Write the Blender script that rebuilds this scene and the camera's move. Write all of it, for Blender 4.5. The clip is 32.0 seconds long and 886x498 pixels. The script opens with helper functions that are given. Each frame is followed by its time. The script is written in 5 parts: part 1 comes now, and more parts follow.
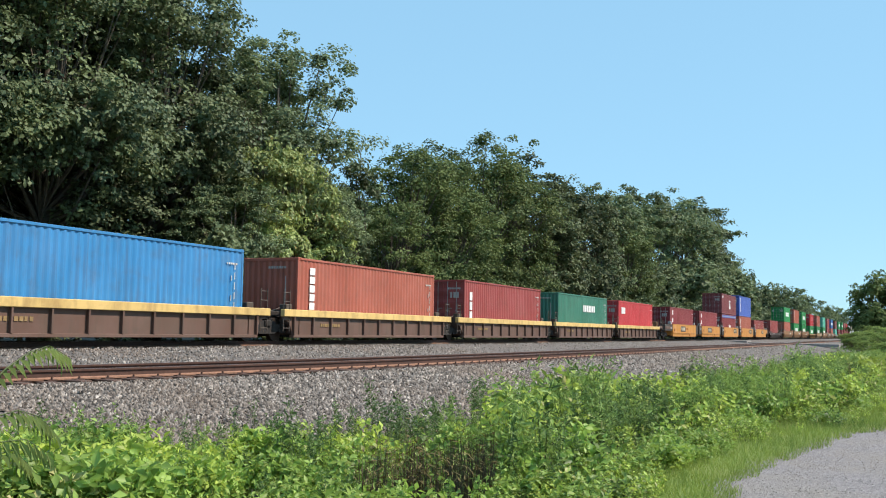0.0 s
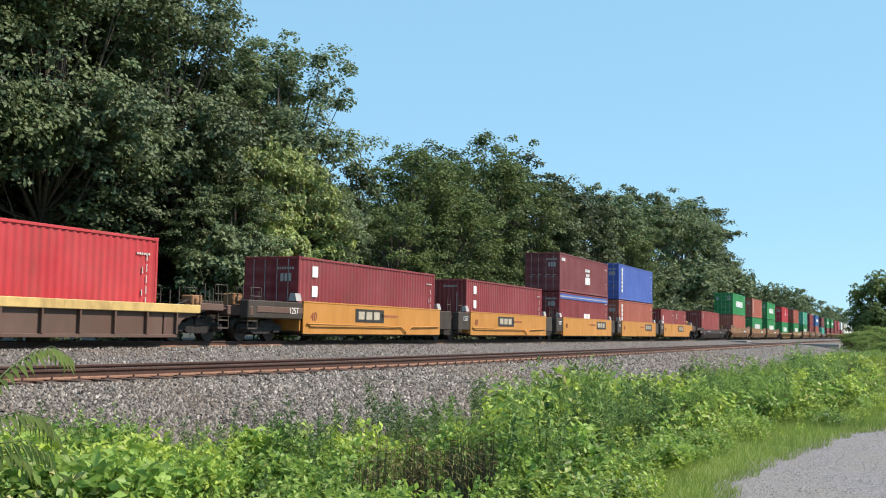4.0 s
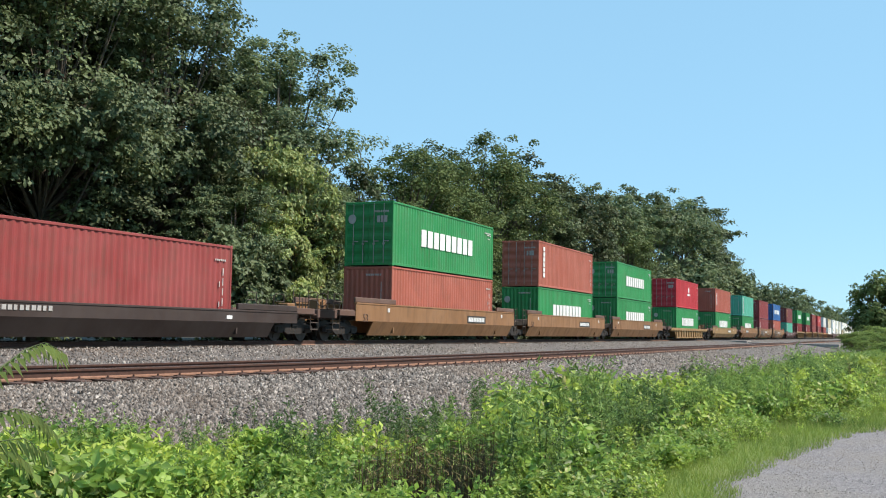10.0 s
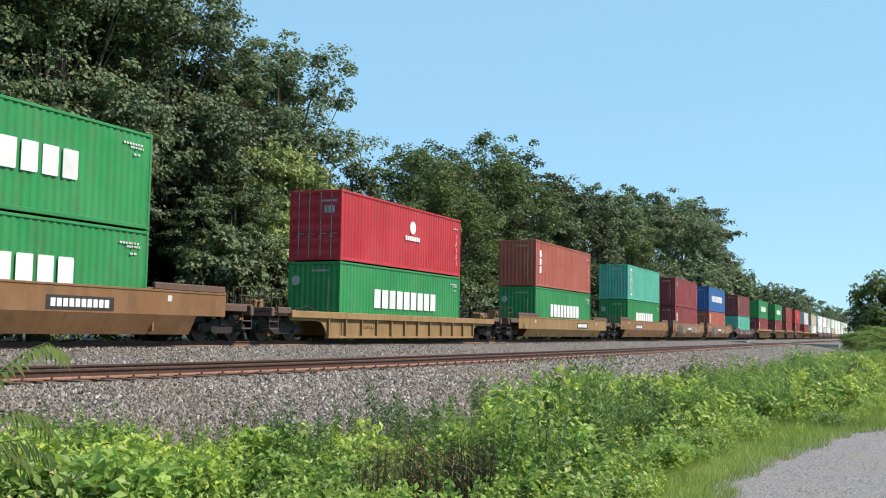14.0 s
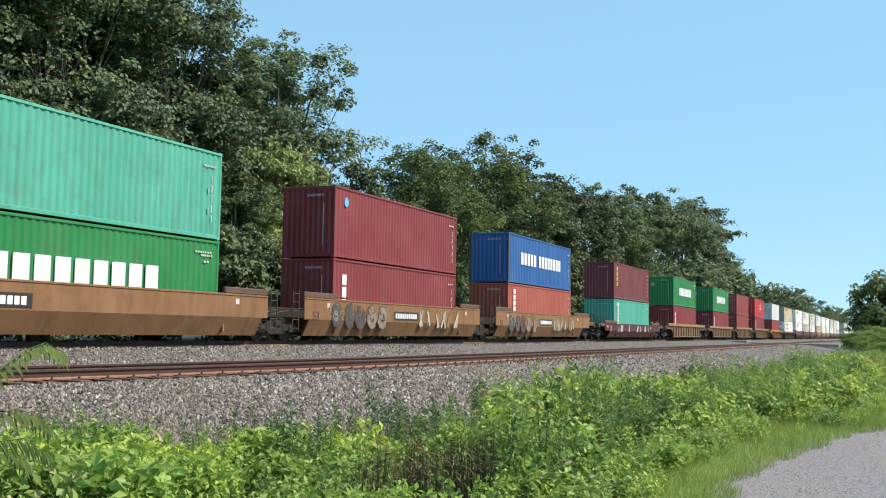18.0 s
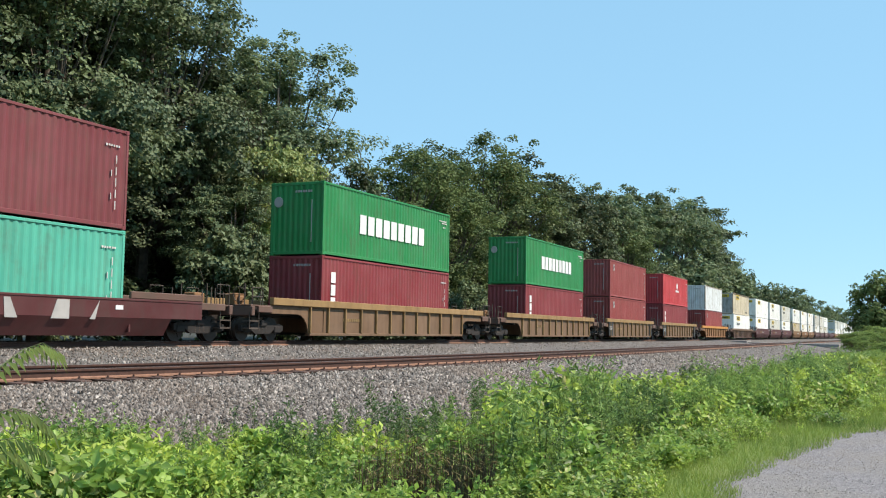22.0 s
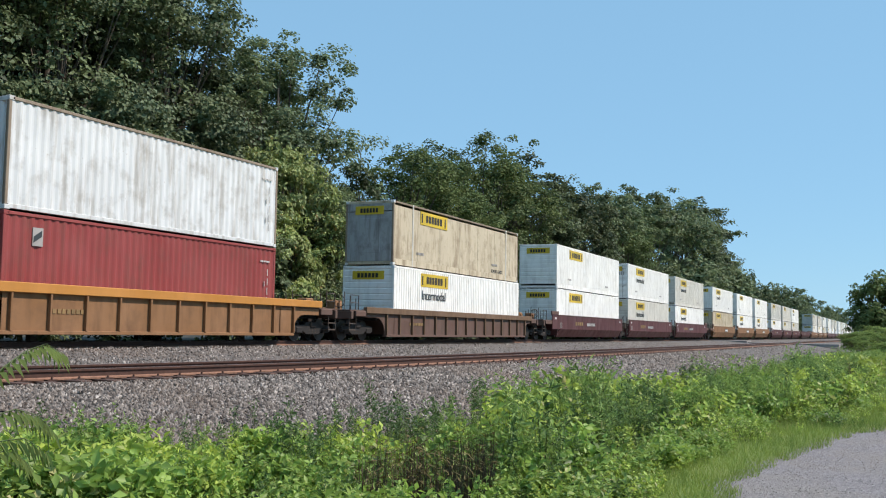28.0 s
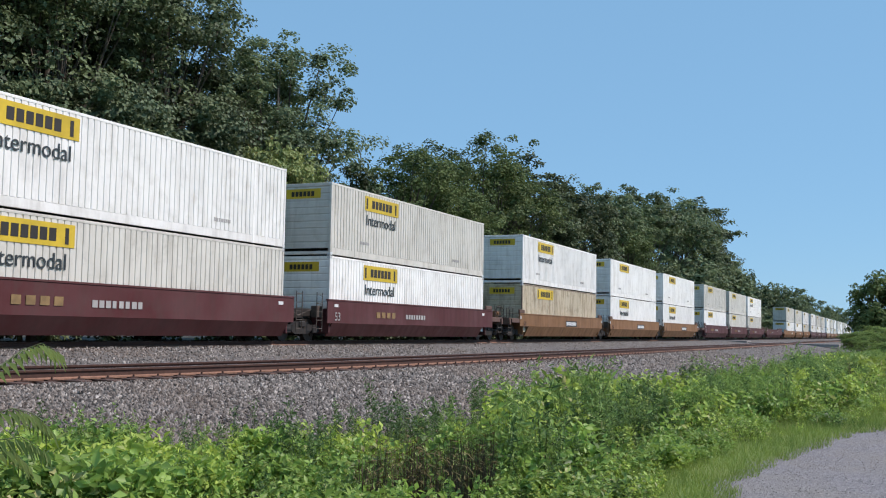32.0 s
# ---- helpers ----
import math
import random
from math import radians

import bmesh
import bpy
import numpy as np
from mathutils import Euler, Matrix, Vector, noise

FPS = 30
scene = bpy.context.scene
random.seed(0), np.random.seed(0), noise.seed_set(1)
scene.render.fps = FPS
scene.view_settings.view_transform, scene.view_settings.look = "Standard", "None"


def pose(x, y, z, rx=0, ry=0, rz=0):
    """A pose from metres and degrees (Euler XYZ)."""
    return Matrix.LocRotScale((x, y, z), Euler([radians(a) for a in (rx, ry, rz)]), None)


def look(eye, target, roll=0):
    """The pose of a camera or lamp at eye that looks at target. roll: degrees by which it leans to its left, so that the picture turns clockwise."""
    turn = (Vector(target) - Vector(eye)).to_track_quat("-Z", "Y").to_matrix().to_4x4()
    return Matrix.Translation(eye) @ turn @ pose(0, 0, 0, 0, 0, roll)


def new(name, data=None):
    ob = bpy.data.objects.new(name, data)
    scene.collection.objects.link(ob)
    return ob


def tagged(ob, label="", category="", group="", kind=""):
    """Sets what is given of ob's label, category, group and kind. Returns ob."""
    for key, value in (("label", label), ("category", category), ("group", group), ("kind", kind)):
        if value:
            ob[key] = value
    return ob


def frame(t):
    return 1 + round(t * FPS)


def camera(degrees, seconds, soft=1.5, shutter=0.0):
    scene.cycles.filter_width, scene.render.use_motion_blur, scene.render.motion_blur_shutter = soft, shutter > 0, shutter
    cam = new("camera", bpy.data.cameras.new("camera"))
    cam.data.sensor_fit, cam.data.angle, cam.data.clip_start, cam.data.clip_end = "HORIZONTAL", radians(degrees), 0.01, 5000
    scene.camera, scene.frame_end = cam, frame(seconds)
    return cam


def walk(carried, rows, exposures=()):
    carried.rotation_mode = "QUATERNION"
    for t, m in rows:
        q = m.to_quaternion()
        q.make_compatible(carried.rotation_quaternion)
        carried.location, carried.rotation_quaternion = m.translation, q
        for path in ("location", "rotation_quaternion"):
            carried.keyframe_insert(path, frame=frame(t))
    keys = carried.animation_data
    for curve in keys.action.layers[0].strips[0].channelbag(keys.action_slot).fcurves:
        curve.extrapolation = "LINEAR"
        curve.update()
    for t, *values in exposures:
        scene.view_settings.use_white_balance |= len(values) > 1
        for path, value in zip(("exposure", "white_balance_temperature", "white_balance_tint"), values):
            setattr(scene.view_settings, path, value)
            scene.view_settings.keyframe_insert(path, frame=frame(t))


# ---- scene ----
# The world: x along the railway (away, towards the right of the view), y across it, z up; z = 0 is the top of the near rails.
SECONDS = 32.0
SPEED = 16.917            # the train's speed towards -x, m/s
cam = camera(47.171, SECONDS, soft=1.1)
EYE = (0.0, 0.0, 0.73)
AIM = (90.931, 40.819, 0.73 + 8.0221)
VIEW = look(EYE, AIM, 0.920)
walk(cam, [(0.0, VIEW), (SECONDS, VIEW)], exposures=[(0.0, 0.66, 7280, 12), (25.5, 0.66, 7280, 12), (27.5, 0.42, 7100, 14), (28.0, 0.36, 6980, 15), (30.0, 0.20, 6800, 17), (32.0, 0.16, 6650, 18)])

# ---- light ----
SUN_ELEV, SUN_AZ = 51.0, 156.0      # degrees; azimuth from +y towards +x
world = bpy.data.worlds.new("sky")
scene.world = world
world.use_nodes = True
wt = world.node_tree
sky = wt.nodes.new("ShaderNodeTexSky")
sky.sky_type = "NISHITA"
sky.sun_disc = False
sky.sun_elevation, sky.sun_rotation = radians(SUN_ELEV), radians(SUN_AZ)
sky.air_density, sky.dust_density, sky.ozone_density = 0.8, 0.0, 1.5
tone = wt.nodes.new("ShaderNodeMix")
tone.data_type, tone.blend_type = "RGBA", "MULTIPLY"
tone.inputs[0].default_value = 1.0
tone.inputs[7].default_value = (0.92, 1.10, 0.99, 1)
wt.links.new(sky.outputs[0], tone.inputs[6])
haze = wt.nodes.new("ShaderNodeMix")      # the even light blue of a clear humid day
haze.data_type = "RGBA"
up = wt.nodes.new("ShaderNodeTexCoord")
rise = wt.nodes.new("ShaderNodeSeparateXYZ")
fade = wt.nodes.new("ShaderNodeValToRGB")      # the haze thins out towards the zenith
for el, (p, v) in zip([fade.color_ramp.elements[0], fade.color_ramp.elements[1], fade.color_ramp.elements.new(0.33)], ((0.0, 0.70), (0.62, 0.08), (0.33, 0.64))):
    el.position, el.color = p, (v, v, v, 1)
wt.links.new(up.outputs["Generated"], rise.inputs[0])
wt.links.new(rise.outputs["Z"], fade.inputs[0])
wt.links.new(fade.outputs[0], haze.inputs[0])
haze.inputs[7].default_value = (3.2, 7.0, 11.1, 1)
wt.links.new(tone.outputs[2], haze.inputs[6])
wt.links.new(haze.outputs[2], wt.nodes["Background"].inputs[0])
wt.nodes["Background"].inputs[1].default_value = 0.075
sun = new("sun", bpy.data.lights.new("sun", "SUN"))
sun.data.energy, sun.data.angle, sun.data.color = 4.15, radians(0.53), (1.0, 0.94, 0.88)
to_sun = Vector((math.sin(radians(SUN_AZ)) * math.cos(radians(SUN_ELEV)), math.cos(radians(SUN_AZ)) * math.cos(radians(SUN_ELEV)), math.sin(radians(SUN_ELEV))))
sun.matrix_world = look(to_sun * 300, (0, 0, 0))

# ---- mesh kit ----


class Geo:
    """Gathers vertices and faces for one mesh."""

    def __init__(self):
        self.v, self.f = [], []

    def add(self, verts, faces):
        n = len(self.v)
        self.v.extend(tuple(p) for p in verts)
        self.f.extend(tuple(i + n for i in f) for f in faces)
        return self

    def box(self, x0, x1, y0, y1, z0, z1, c=0.0):
        """A box; c chamfers its twelve edges."""
        if c <= 0:
            p = [(x, y, z) for x in (x0, x1) for y in (y0, y1) for z in (z0, z1)]
            return self.add(p, [(0, 1, 3, 2), (4, 6, 7, 5), (0, 4, 5, 1), (2, 3, 7, 6), (0, 2, 6, 4), (1, 5, 7, 3)])
        bm = bmesh.new()
        bmesh.ops.create_cube(bm, size=1)
        for v in bm.verts:
            v.co = Vector((x0 + (v.co.x + .5) * (x1 - x0), y0 + (v.co.y + .5) * (y1 - y0), z0 + (v.co.z + .5) * (z1 - z0)))
        bmesh.ops.bevel(bm, geom=bm.edges[:], offset=c, segments=1, affect="EDGES")
        bm.verts.index_update()
        self.add([v.co[:] for v in bm.verts], [[v.index for v in f.verts] for f in bm.faces])
        bm.free()
        return self

    def prism(self, poly, a0, a1, axis="x"):
        """A polygon of (u, v) swept along an axis: x takes (y, z), y takes (x, z), z takes (x, y)."""
        n = len(poly)
        put = {"x": lambda a, u, v: (a, u, v), "y": lambda a, u, v: (u, a, v), "z": lambda a, u, v: (u, v, a)}[axis]
        verts = [put(a0, u, v) for u, v in poly] + [put(a1, u, v) for u, v in poly]
        faces = [(i, (i + 1) % n, n + (i + 1) % n, n + i) for i in range(n)]
        return self.add(verts, faces + [tuple(range(n - 1, -1, -1)), tuple(range(n, 2 * n))])

    def tube(self, path, radii, n=6, cap=True):
        path = [Vector(p) for p in path]
        if isinstance(radii, (int, float)):
            radii = [radii] * len(path)
        verts = []
        for i, p in enumerate(path):
            d = (path[min(i + 1, len(path) - 1)] - path[max(i - 1, 0)]).normalized()
            a = d.cross(Vector((0, 0, 1)) if abs(d.z) < .9 else Vector((1, 0, 0))).normalized()
            b = d.cross(a)
            verts += [p + (a * math.cos(2 * math.pi * k / n) + b * math.sin(2 * math.pi * k / n)) * radii[i] for k in range(n)]
        faces = [(i * n + k, i * n + (k + 1) % n, (i + 1) * n + (k + 1) % n, (i + 1) * n + k) for i in range(len(path) - 1) for k in range(n)]
        if cap:
            faces += [tuple(range(n - 1, -1, -1)), tuple(range((len(path) - 1) * n, len(path) * n))]
        return self.add(verts, faces)

    def disc(self, x, z, y0, y1, r, n=20, hub=None):
        """A solid wheel about the y axis."""
        return self.prism([(x + r * math.cos(2 * math.pi * k / n), z + r * math.sin(2 * math.pi * k / n)) for k in range(n)], y0, y1, "y")

    def mesh(self, name):
        me = bpy.data.meshes.new(name)
        me.from_pydata(self.v, [], self.f)
        bm = bmesh.new()
        bm.from_mesh(me)
        bmesh.ops.recalc_face_normals(bm, faces=bm.faces[:])
        bm.to_mesh(me)
        bm.free()
        return me


def part(name, data, material, parent, label="", m=None):
    """Links a Geo or a shared mesh as one part under a thing, a part or a piece of the setting."""
    me = data.mesh(name) if isinstance(data, Geo) else data
    ob = new(name, me)
    if not me.materials:
        me.materials.append(None)
    ob.material_slots[0].link = "OBJECT"
    ob.material_slots[0].material = material
    ob.parent = parent
    if m is not None:
        ob.matrix_basis = m
    if label:
        ob["label"] = label
    return ob


def thing(name, label, category, m=None, group="", kind=""):
    ob = new(name)
    ob.empty_display_size = 0.2
    if m is not None:
        ob.matrix_basis = m
    return tagged(ob, label, category, group, kind)


def joined(name, verts, tris, material, smooth=False):
    """One mesh object from numpy arrays of vertices and triangles or quads."""
    me = bpy.data.meshes.new(name)
    k = tris.shape[1]
    me.vertices.add(len(verts))
    me.vertices.foreach_set("co", np.ascontiguousarray(verts, dtype=np.float32).ravel())
    me.loops.add(tris.size)
    me.loops.foreach_set("vertex_index", np.ascontiguousarray(tris, dtype=np.int32).ravel())
    me.polygons.add(len(tris))
    me.polygons.foreach_set("loop_start", np.arange(0, tris.size, k, dtype=np.int32))
    me.polygons.foreach_set("loop_total", np.full(len(tris), k, dtype=np.int32))
    me.update(calc_edges=True)
    me.materials.append(material)
    if smooth:
        me.polygons.foreach_set("use_smooth", np.ones(len(tris), dtype=bool))
    return me


# ---- materials ----
def nodes(name):
    m = bpy.data.materials.new(name)
    m.use_nodes = True
    t = m.node_tree
    return m, t, t.nodes["Principled BSDF"]


def link(t, a, b):
    t.links.new(a, b)


def coords(t, scale=(1, 1, 1), spread=40.0):
    """Object coordinates, shifted for each object by its own random number."""
    tc, info = t.nodes.new("ShaderNodeTexCoord"), t.nodes.new("ShaderNodeObjectInfo")
    mul = t.nodes.new("ShaderNodeMath")
    mul.operation = "MULTIPLY"
    mul.inputs[1].default_value = spread
    link(t, info.outputs["Random"], mul.inputs[0])
    add = t.nodes.new("ShaderNodeVectorMath")
    add.operation = "ADD"
    link(t, tc.outputs["Object"], add.inputs[0])
    link(t, mul.outputs[0], add.inputs[1])
    mp = t.nodes.new("ShaderNodeMapping")
    mp.inputs["Scale"].default_value = scale
    link(t, add.outputs[0], mp.inputs["Vector"])
    return mp.outputs[0], info.outputs["Random"]


def noise_node(t, vec, scale, detail=4.0, rough=0.55):
    n = t.nodes.new("ShaderNodeTexNoise")
    n.inputs["Scale"].default_value, n.inputs["Detail"].default_value, n.inputs["Roughness"].default_value = scale, detail, rough
    link(t, vec, n.inputs["Vector"])
    return n.outputs["Fac"]


def ramp(t, fac, stops):
    r = t.nodes.new("ShaderNodeValToRGB")
    e = r.color_ramp.elements
    while len(e) < len(stops):
        e.new(0.5)
    for el, (p, c) in zip(e, stops):
        el.position, el.color = p, (*c, 1) if len(c) == 3 else c
    link(t, fac, r.inputs[0])
    return r.outputs[0]


def mix(t, fac, a, b, blend="MIX"):
    m = t.nodes.new("ShaderNodeMix")
    m.data_type, m.blend_type = "RGBA", blend
    for sock, v in ((m.inputs[0], fac), (m.inputs[6], a), (m.inputs[7], b)):
        if isinstance(v, (int, float)):
            sock.default_value = v
        elif isinstance(v, tuple):
            sock.default_value = (*v, 1)
        else:
            link(t, v, sock)
    return m.outputs[2]


def bump(t, bsdf, height, strength=0.3, distance=0.01):
    b = t.nodes.new("ShaderNodeBump")
    b.inputs["Strength"].default_value, b.inputs["Distance"].default_value = strength, distance
    link(t, height, b.inputs["Height"])
    link(t, b.outputs[0], bsdf.inputs["Normal"])


def g(v):
    return (v, v, v)


def paint(name, rgb, rough=0.5, dirt=0.35, rust=0.2, dirt_rgb=(0.10, 0.075, 0.055), streak=3.0, chalky=0.14):
    """Weathered paint on steel: faded patches, dirt streaks that run down, rust spots."""
    m, t, b = nodes(name)
    v, rnd = coords(t)
    vs, _ = coords(t, (streak, streak, 0.22))
    fade = noise_node(t, v, 0.6, 5)
    col = mix(t, ramp(t, fade, [(0.35, g(0)), (0.7, g(1))]), rgb, tuple(min(1, c * 1.12 + 0.02) for c in rgb))
    run = noise_node(t, vs, 2.2, 6, 0.6)
    col = mix(t, ramp(t, run, [(0.48, g(0)), (0.75, g(dirt))]), col, dirt_rgb)
    chalk = noise_node(t, coords(t, (9.0, 9.0, 0.12))[0], 1.0, 4, 0.6)
    col = mix(t, ramp(t, chalk, [(0.45, g(0)), (0.8, g(chalky))]), col, tuple(min(1, c * 1.2 + 0.04) for c in rgb))
    patch = noise_node(t, v, 1.7, 7, 0.65)
    col = mix(t, ramp(t, patch, [(0.5, g(0)), (0.72, g(dirt * .7))]), col, dirt_rgb)
    spot = noise_node(t, v, 7.0, 8, 0.7)
    col = mix(t, ramp(t, spot, [(0.66, g(0)), (0.72, g(rust))]), col, (0.16, 0.055, 0.025))
    hsv = t.nodes.new("ShaderNodeHueSaturation")
    mr = t.nodes.new("ShaderNodeMapRange")
    mr.inputs[3].default_value, mr.inputs[4].default_value = 0.93, 1.07
    link(t, rnd, mr.inputs[0])
    link(t, mr.outputs[0], hsv.inputs["Value"])
    link(t, col, hsv.inputs["Color"])
    link(t, hsv.outputs[0], b.inputs["Base Color"])
    b.inputs["Specular IOR Level"].default_value = 0.28
    link(t, ramp(t, run, [(0.4, g(rough)), (0.8, g(min(1, rough + 0.3)))]), b.inputs["Roughness"])
    return m


def plain(name, rgb, rough=0.6, metal=0.0, var=0.25, scale=6.0, bumps=0.15):
    m, t, b = nodes(name)
    v, rnd = coords(t)
    n = noise_node(t, v, scale, 6, 0.6)
    big = noise_node(t, v, scale * 0.15, 3)
    col = mix(t, ramp(t, n, [(0.3, g(0)), (0.7, g(1))]), tuple(c * (1 - var) for c in rgb), tuple(min(1, c * (1 + var)) for c in rgb))
    col = mix(t, 0.4, col, ramp(t, big, [(0.3, g(0.35)), (0.7, g(1.0))]), "MULTIPLY")
    link(t, col, b.inputs["Base Color"])
    b.inputs["Roughness"].default_value, b.inputs["Metallic"].default_value = rough, metal
    bump(t, b, n, bumps, 0.02)
    return m


def leafy(name, dark, light, dry=None, rough=0.42, trans=0.35, spread=0.2, spec=0.35):
    """Leaves: colour changes from leaf to leaf and a little from plant to plant; some light passes through."""
    m, t, b = nodes(name)
    geo, info = t.nodes.new("ShaderNodeNewGeometry"), t.nodes.new("ShaderNodeObjectInfo")
    stops = [(0.0, dark), (0.75, light)]
    if dry:
        stops += [(0.93, light), (0.95, dry)]
    col = ramp(t, geo.outputs["Random Per Island"], stops)
    tc = t.nodes.new("ShaderNodeTexCoord")
    patch = noise_node(t, tc.outputs["Object"], 0.45, 3)
    col = mix(t, ramp(t, patch, [(0.38, g(0)), (0.62, g(0.7))]), col, tuple(c * k for c, k in zip(light, (1.1, 1.06, 0.8))))
    hsv = t.nodes.new("ShaderNodeHueSaturation")
    mr = t.nodes.new("ShaderNodeMapRange")
    mr.inputs[3].default_value, mr.inputs[4].default_value = 1 - spread, 1 + spread
    link(t, info.outputs["Random"], mr.inputs[0])
    link(t, mr.outputs[0], hsv.inputs["Value"])
    link(t, col, hsv.inputs["Color"])
    link(t, hsv.outputs[0], b.inputs["Base Color"])
    b.inputs["Roughness"].default_value = rough + 0.12
    b.inputs["Specular IOR Level"].default_value = spec
    tr = t.nodes.new("ShaderNodeBsdfTranslucent")
    link(t, hsv.outputs[0], tr.inputs["Color"])
    mx = t.nodes.new("ShaderNodeMixShader")
    mx.inputs[0].default_value = trans
    link(t, b.outputs[0], mx.inputs[1])
    link(t, tr.outputs[0], mx.inputs[2])
    link(t, mx.outputs[0], t.nodes["Material Output"].inputs["Surface"])
    return m


def ground_mat():
    """Soil with short grass, ballast grit near the tracks and pale gravel on the access road."""
    m, t, b = nodes("ground_soil")
    tc = t.nodes.new("ShaderNodeTexCoord")
    v = tc.outputs["Object"]
    att = t.nodes.new("ShaderNodeAttribute")
    att.attribute_name = "zone"
    n1, n2 = noise_node(t, v, 0.7, 5), noise_node(t, v, 14.0, 6, 0.65)
    grass = mix(t, n2, (0.075, 0.125, 0.022), (0.19, 0.25, 0.05))
    grass = mix(t, ramp(t, n1, [(0.5, g(0)), (0.75, g(0.6))]), grass, (0.26, 0.23, 0.09))
    vor = t.nodes.new("ShaderNodeTexVoronoi")
    vor.inputs["Scale"].default_value = 22.0
    link(t, v, vor.inputs["Vector"])
    stone = mix(t, vor.outputs["Color"], (0.045, 0.038, 0.034), (0.22, 0.19, 0.168))
    stone = mix(t, ramp(t, vor.outputs["Distance"], [(0.3, g(0)), (0.7, g(0.6))]), stone, (0.09, 0.08, 0.075))
    vor2 = t.nodes.new("ShaderNodeTexVoronoi")
    vor2.inputs["Scale"].default_value = 45.0
    link(t, v, vor2.inputs["Vector"])
    gravel = mix(t, vor2.outputs["Color"], (0.075, 0.07, 0.073), (0.27, 0.25, 0.255))
    gravel = mix(t, ramp(t, n1, [(0.45, g(0)), (0.7, g(0.5))]), gravel, (0.20, 0.18, 0.15))
    sep = t.nodes.new("ShaderNodeSeparateColor")
    link(t, att.outputs["Color"], sep.inputs[0])
    wob = t.nodes.new("ShaderNodeMath")
    wob.operation = "MULTIPLY_ADD"
    wob.inputs[1].default_value, wob.inputs[2].default_value = 0.9, -0.45
    link(t, n2, wob.inputs[0])

    def edge(sock):
        a = t.nodes.new("ShaderNodeMath")
        a.operation = "ADD"
        link(t, sock, a.inputs[0])
        link(t, wob.outputs[0], a.inputs[1])
        return ramp(t, a.outputs[0], [(0.4, g(0)), (0.6, g(1))])

    col = mix(t, edge(sep.outputs[0]), grass, stone)
    col = mix(t, edge(sep.outputs[1]), col, gravel)
    # bare soil, with the shade of gaps between plants in its dark colour
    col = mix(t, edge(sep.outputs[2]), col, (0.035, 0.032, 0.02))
    link(t, col, b.inputs["Base Color"])
    b.inputs["Roughness"].default_value = 0.95
    hgt = mix(t, sep.outputs[0], n2, vor.outputs["Distance"])
    bump(t, b, hgt, 0.8, 0.04)
    return m


M = {}
for key, rgb in dict(sky_blue=(.022, .19, .42), terracotta=(.36, .095, .062), brown_red=(.26, .045, .042), dull_green=(.03, .16, .11), bright_red=(.44, .035, .042),
                     maroon=(.17, .035, .04), violet_blue=(.05, .10, .36), green=(.008, .205, .058), teal=(.06, .36, .26), deep_blue=(.008, .095, .29),
                     crimson=(.43, .018, .03), orange_red=(.34, .078, .052), wine=(.21, .028, .033)).items():
    M[key] = paint("paint_" + key, rgb, 0.45)
M["white"] = paint("paint_white", (.80, .79, .75), 0.4, 0.4, 0.15, (0.36, 0.33, 0.28), 1.5)
M["dull_white"] = paint("paint_dull_white", (.58, .56, .50), 0.45, 0.5, 0.15, (0.30, 0.27, 0.22), 1.5)
M["grey_white"] = paint("paint_grey_white", (.60, .62, .62), 0.45, 0.8, 0.8, (0.30, 0.27, 0.23), 2.0)
M["tan"] = paint("paint_tan", (.50, .43, .31), 0.55, 0.95, 0.6, (0.22, 0.16, 0.10), 1.2)
M["yellow"] = paint("paint_yellow", (.43, .185, .036), 0.5, 0.3, 0.15, (0.3, 0.15, 0.05), streak=1.1, chalky=0.03)
M["pale_yellow"] = paint("paint_pale_yellow", (.58, .40, .15), 0.55, 0.6, 0.7, (0.2, 0.11, 0.05), streak=1.1, chalky=0.03)
M["grime"] = paint("paint_umber", (.15, .088, .05), 0.7, 0.6, 0.4, (0.08, 0.055, 0.04), streak=1.1, chalky=0.03)
M["brown_yellow"] = paint("paint_brown_yellow", (.215, .106, .045), 0.6, 0.7, 0.5, (0.13, 0.075, 0.045), streak=1.1, chalky=0.03)
M["ochre"] = paint("paint_ochre", (.25, .15, .06), 0.6, 0.6, 0.5, (0.14, 0.09, 0.05), streak=1.1, chalky=0.03)
M["rust_brown"] = paint("paint_rust_brown", (.23, .115, .05), 0.65, 0.6, 0.8, (0.11, 0.06, 0.035), streak=1.1, chalky=0.03)
M["dark_brown"] = paint("paint_dark_brown", (.11, .06, .045), 0.65, 0.6, 0.6, (0.09, 0.07, 0.055), streak=1.1, chalky=0.03)
M["car_maroon"] = paint("paint_car_maroon", (.078, .018, .018), 0.5, 0.5, 0.3, (0.07, 0.045, 0.04), streak=1.1, chalky=0.03)
M["charcoal"] = paint("paint_charcoal", (.034, .021, .018), 0.6, 0.5, 0.4, (0.065, 0.045, 0.035), streak=1.1, chalky=0.03)
M["slate"] = paint("paint_slate", (.038, .028, .022), 0.6, 0.4, 0.3, streak=1.1, chalky=0.03)
M["weathered_rail"] = paint("paint_weathered_rail", (.24, .19, .14), 0.6, 0.8, 0.8, (0.12, 0.07, 0.045))
M["end_grey"] = paint("paint_end_grey", (.34, .34, .33), 0.5, 0.9, 0.5, (0.12, 0.10, 0.085), 1.2)
M["steel_dark"] = plain("dirty_steel", (.017, .013, .011), 0.8, 0.0)
M["steel_grey"] = plain("weathered_steel", (.085, .062, .048), 0.7, 0.1)
M["wheel_steel"] = plain("wheel_steel", (.036, .025, .019), 0.6, 0.3)
M["lettering"] = plain("lettering_white", (.80, .80, .79), 0.5, 0, 0.06, 3)
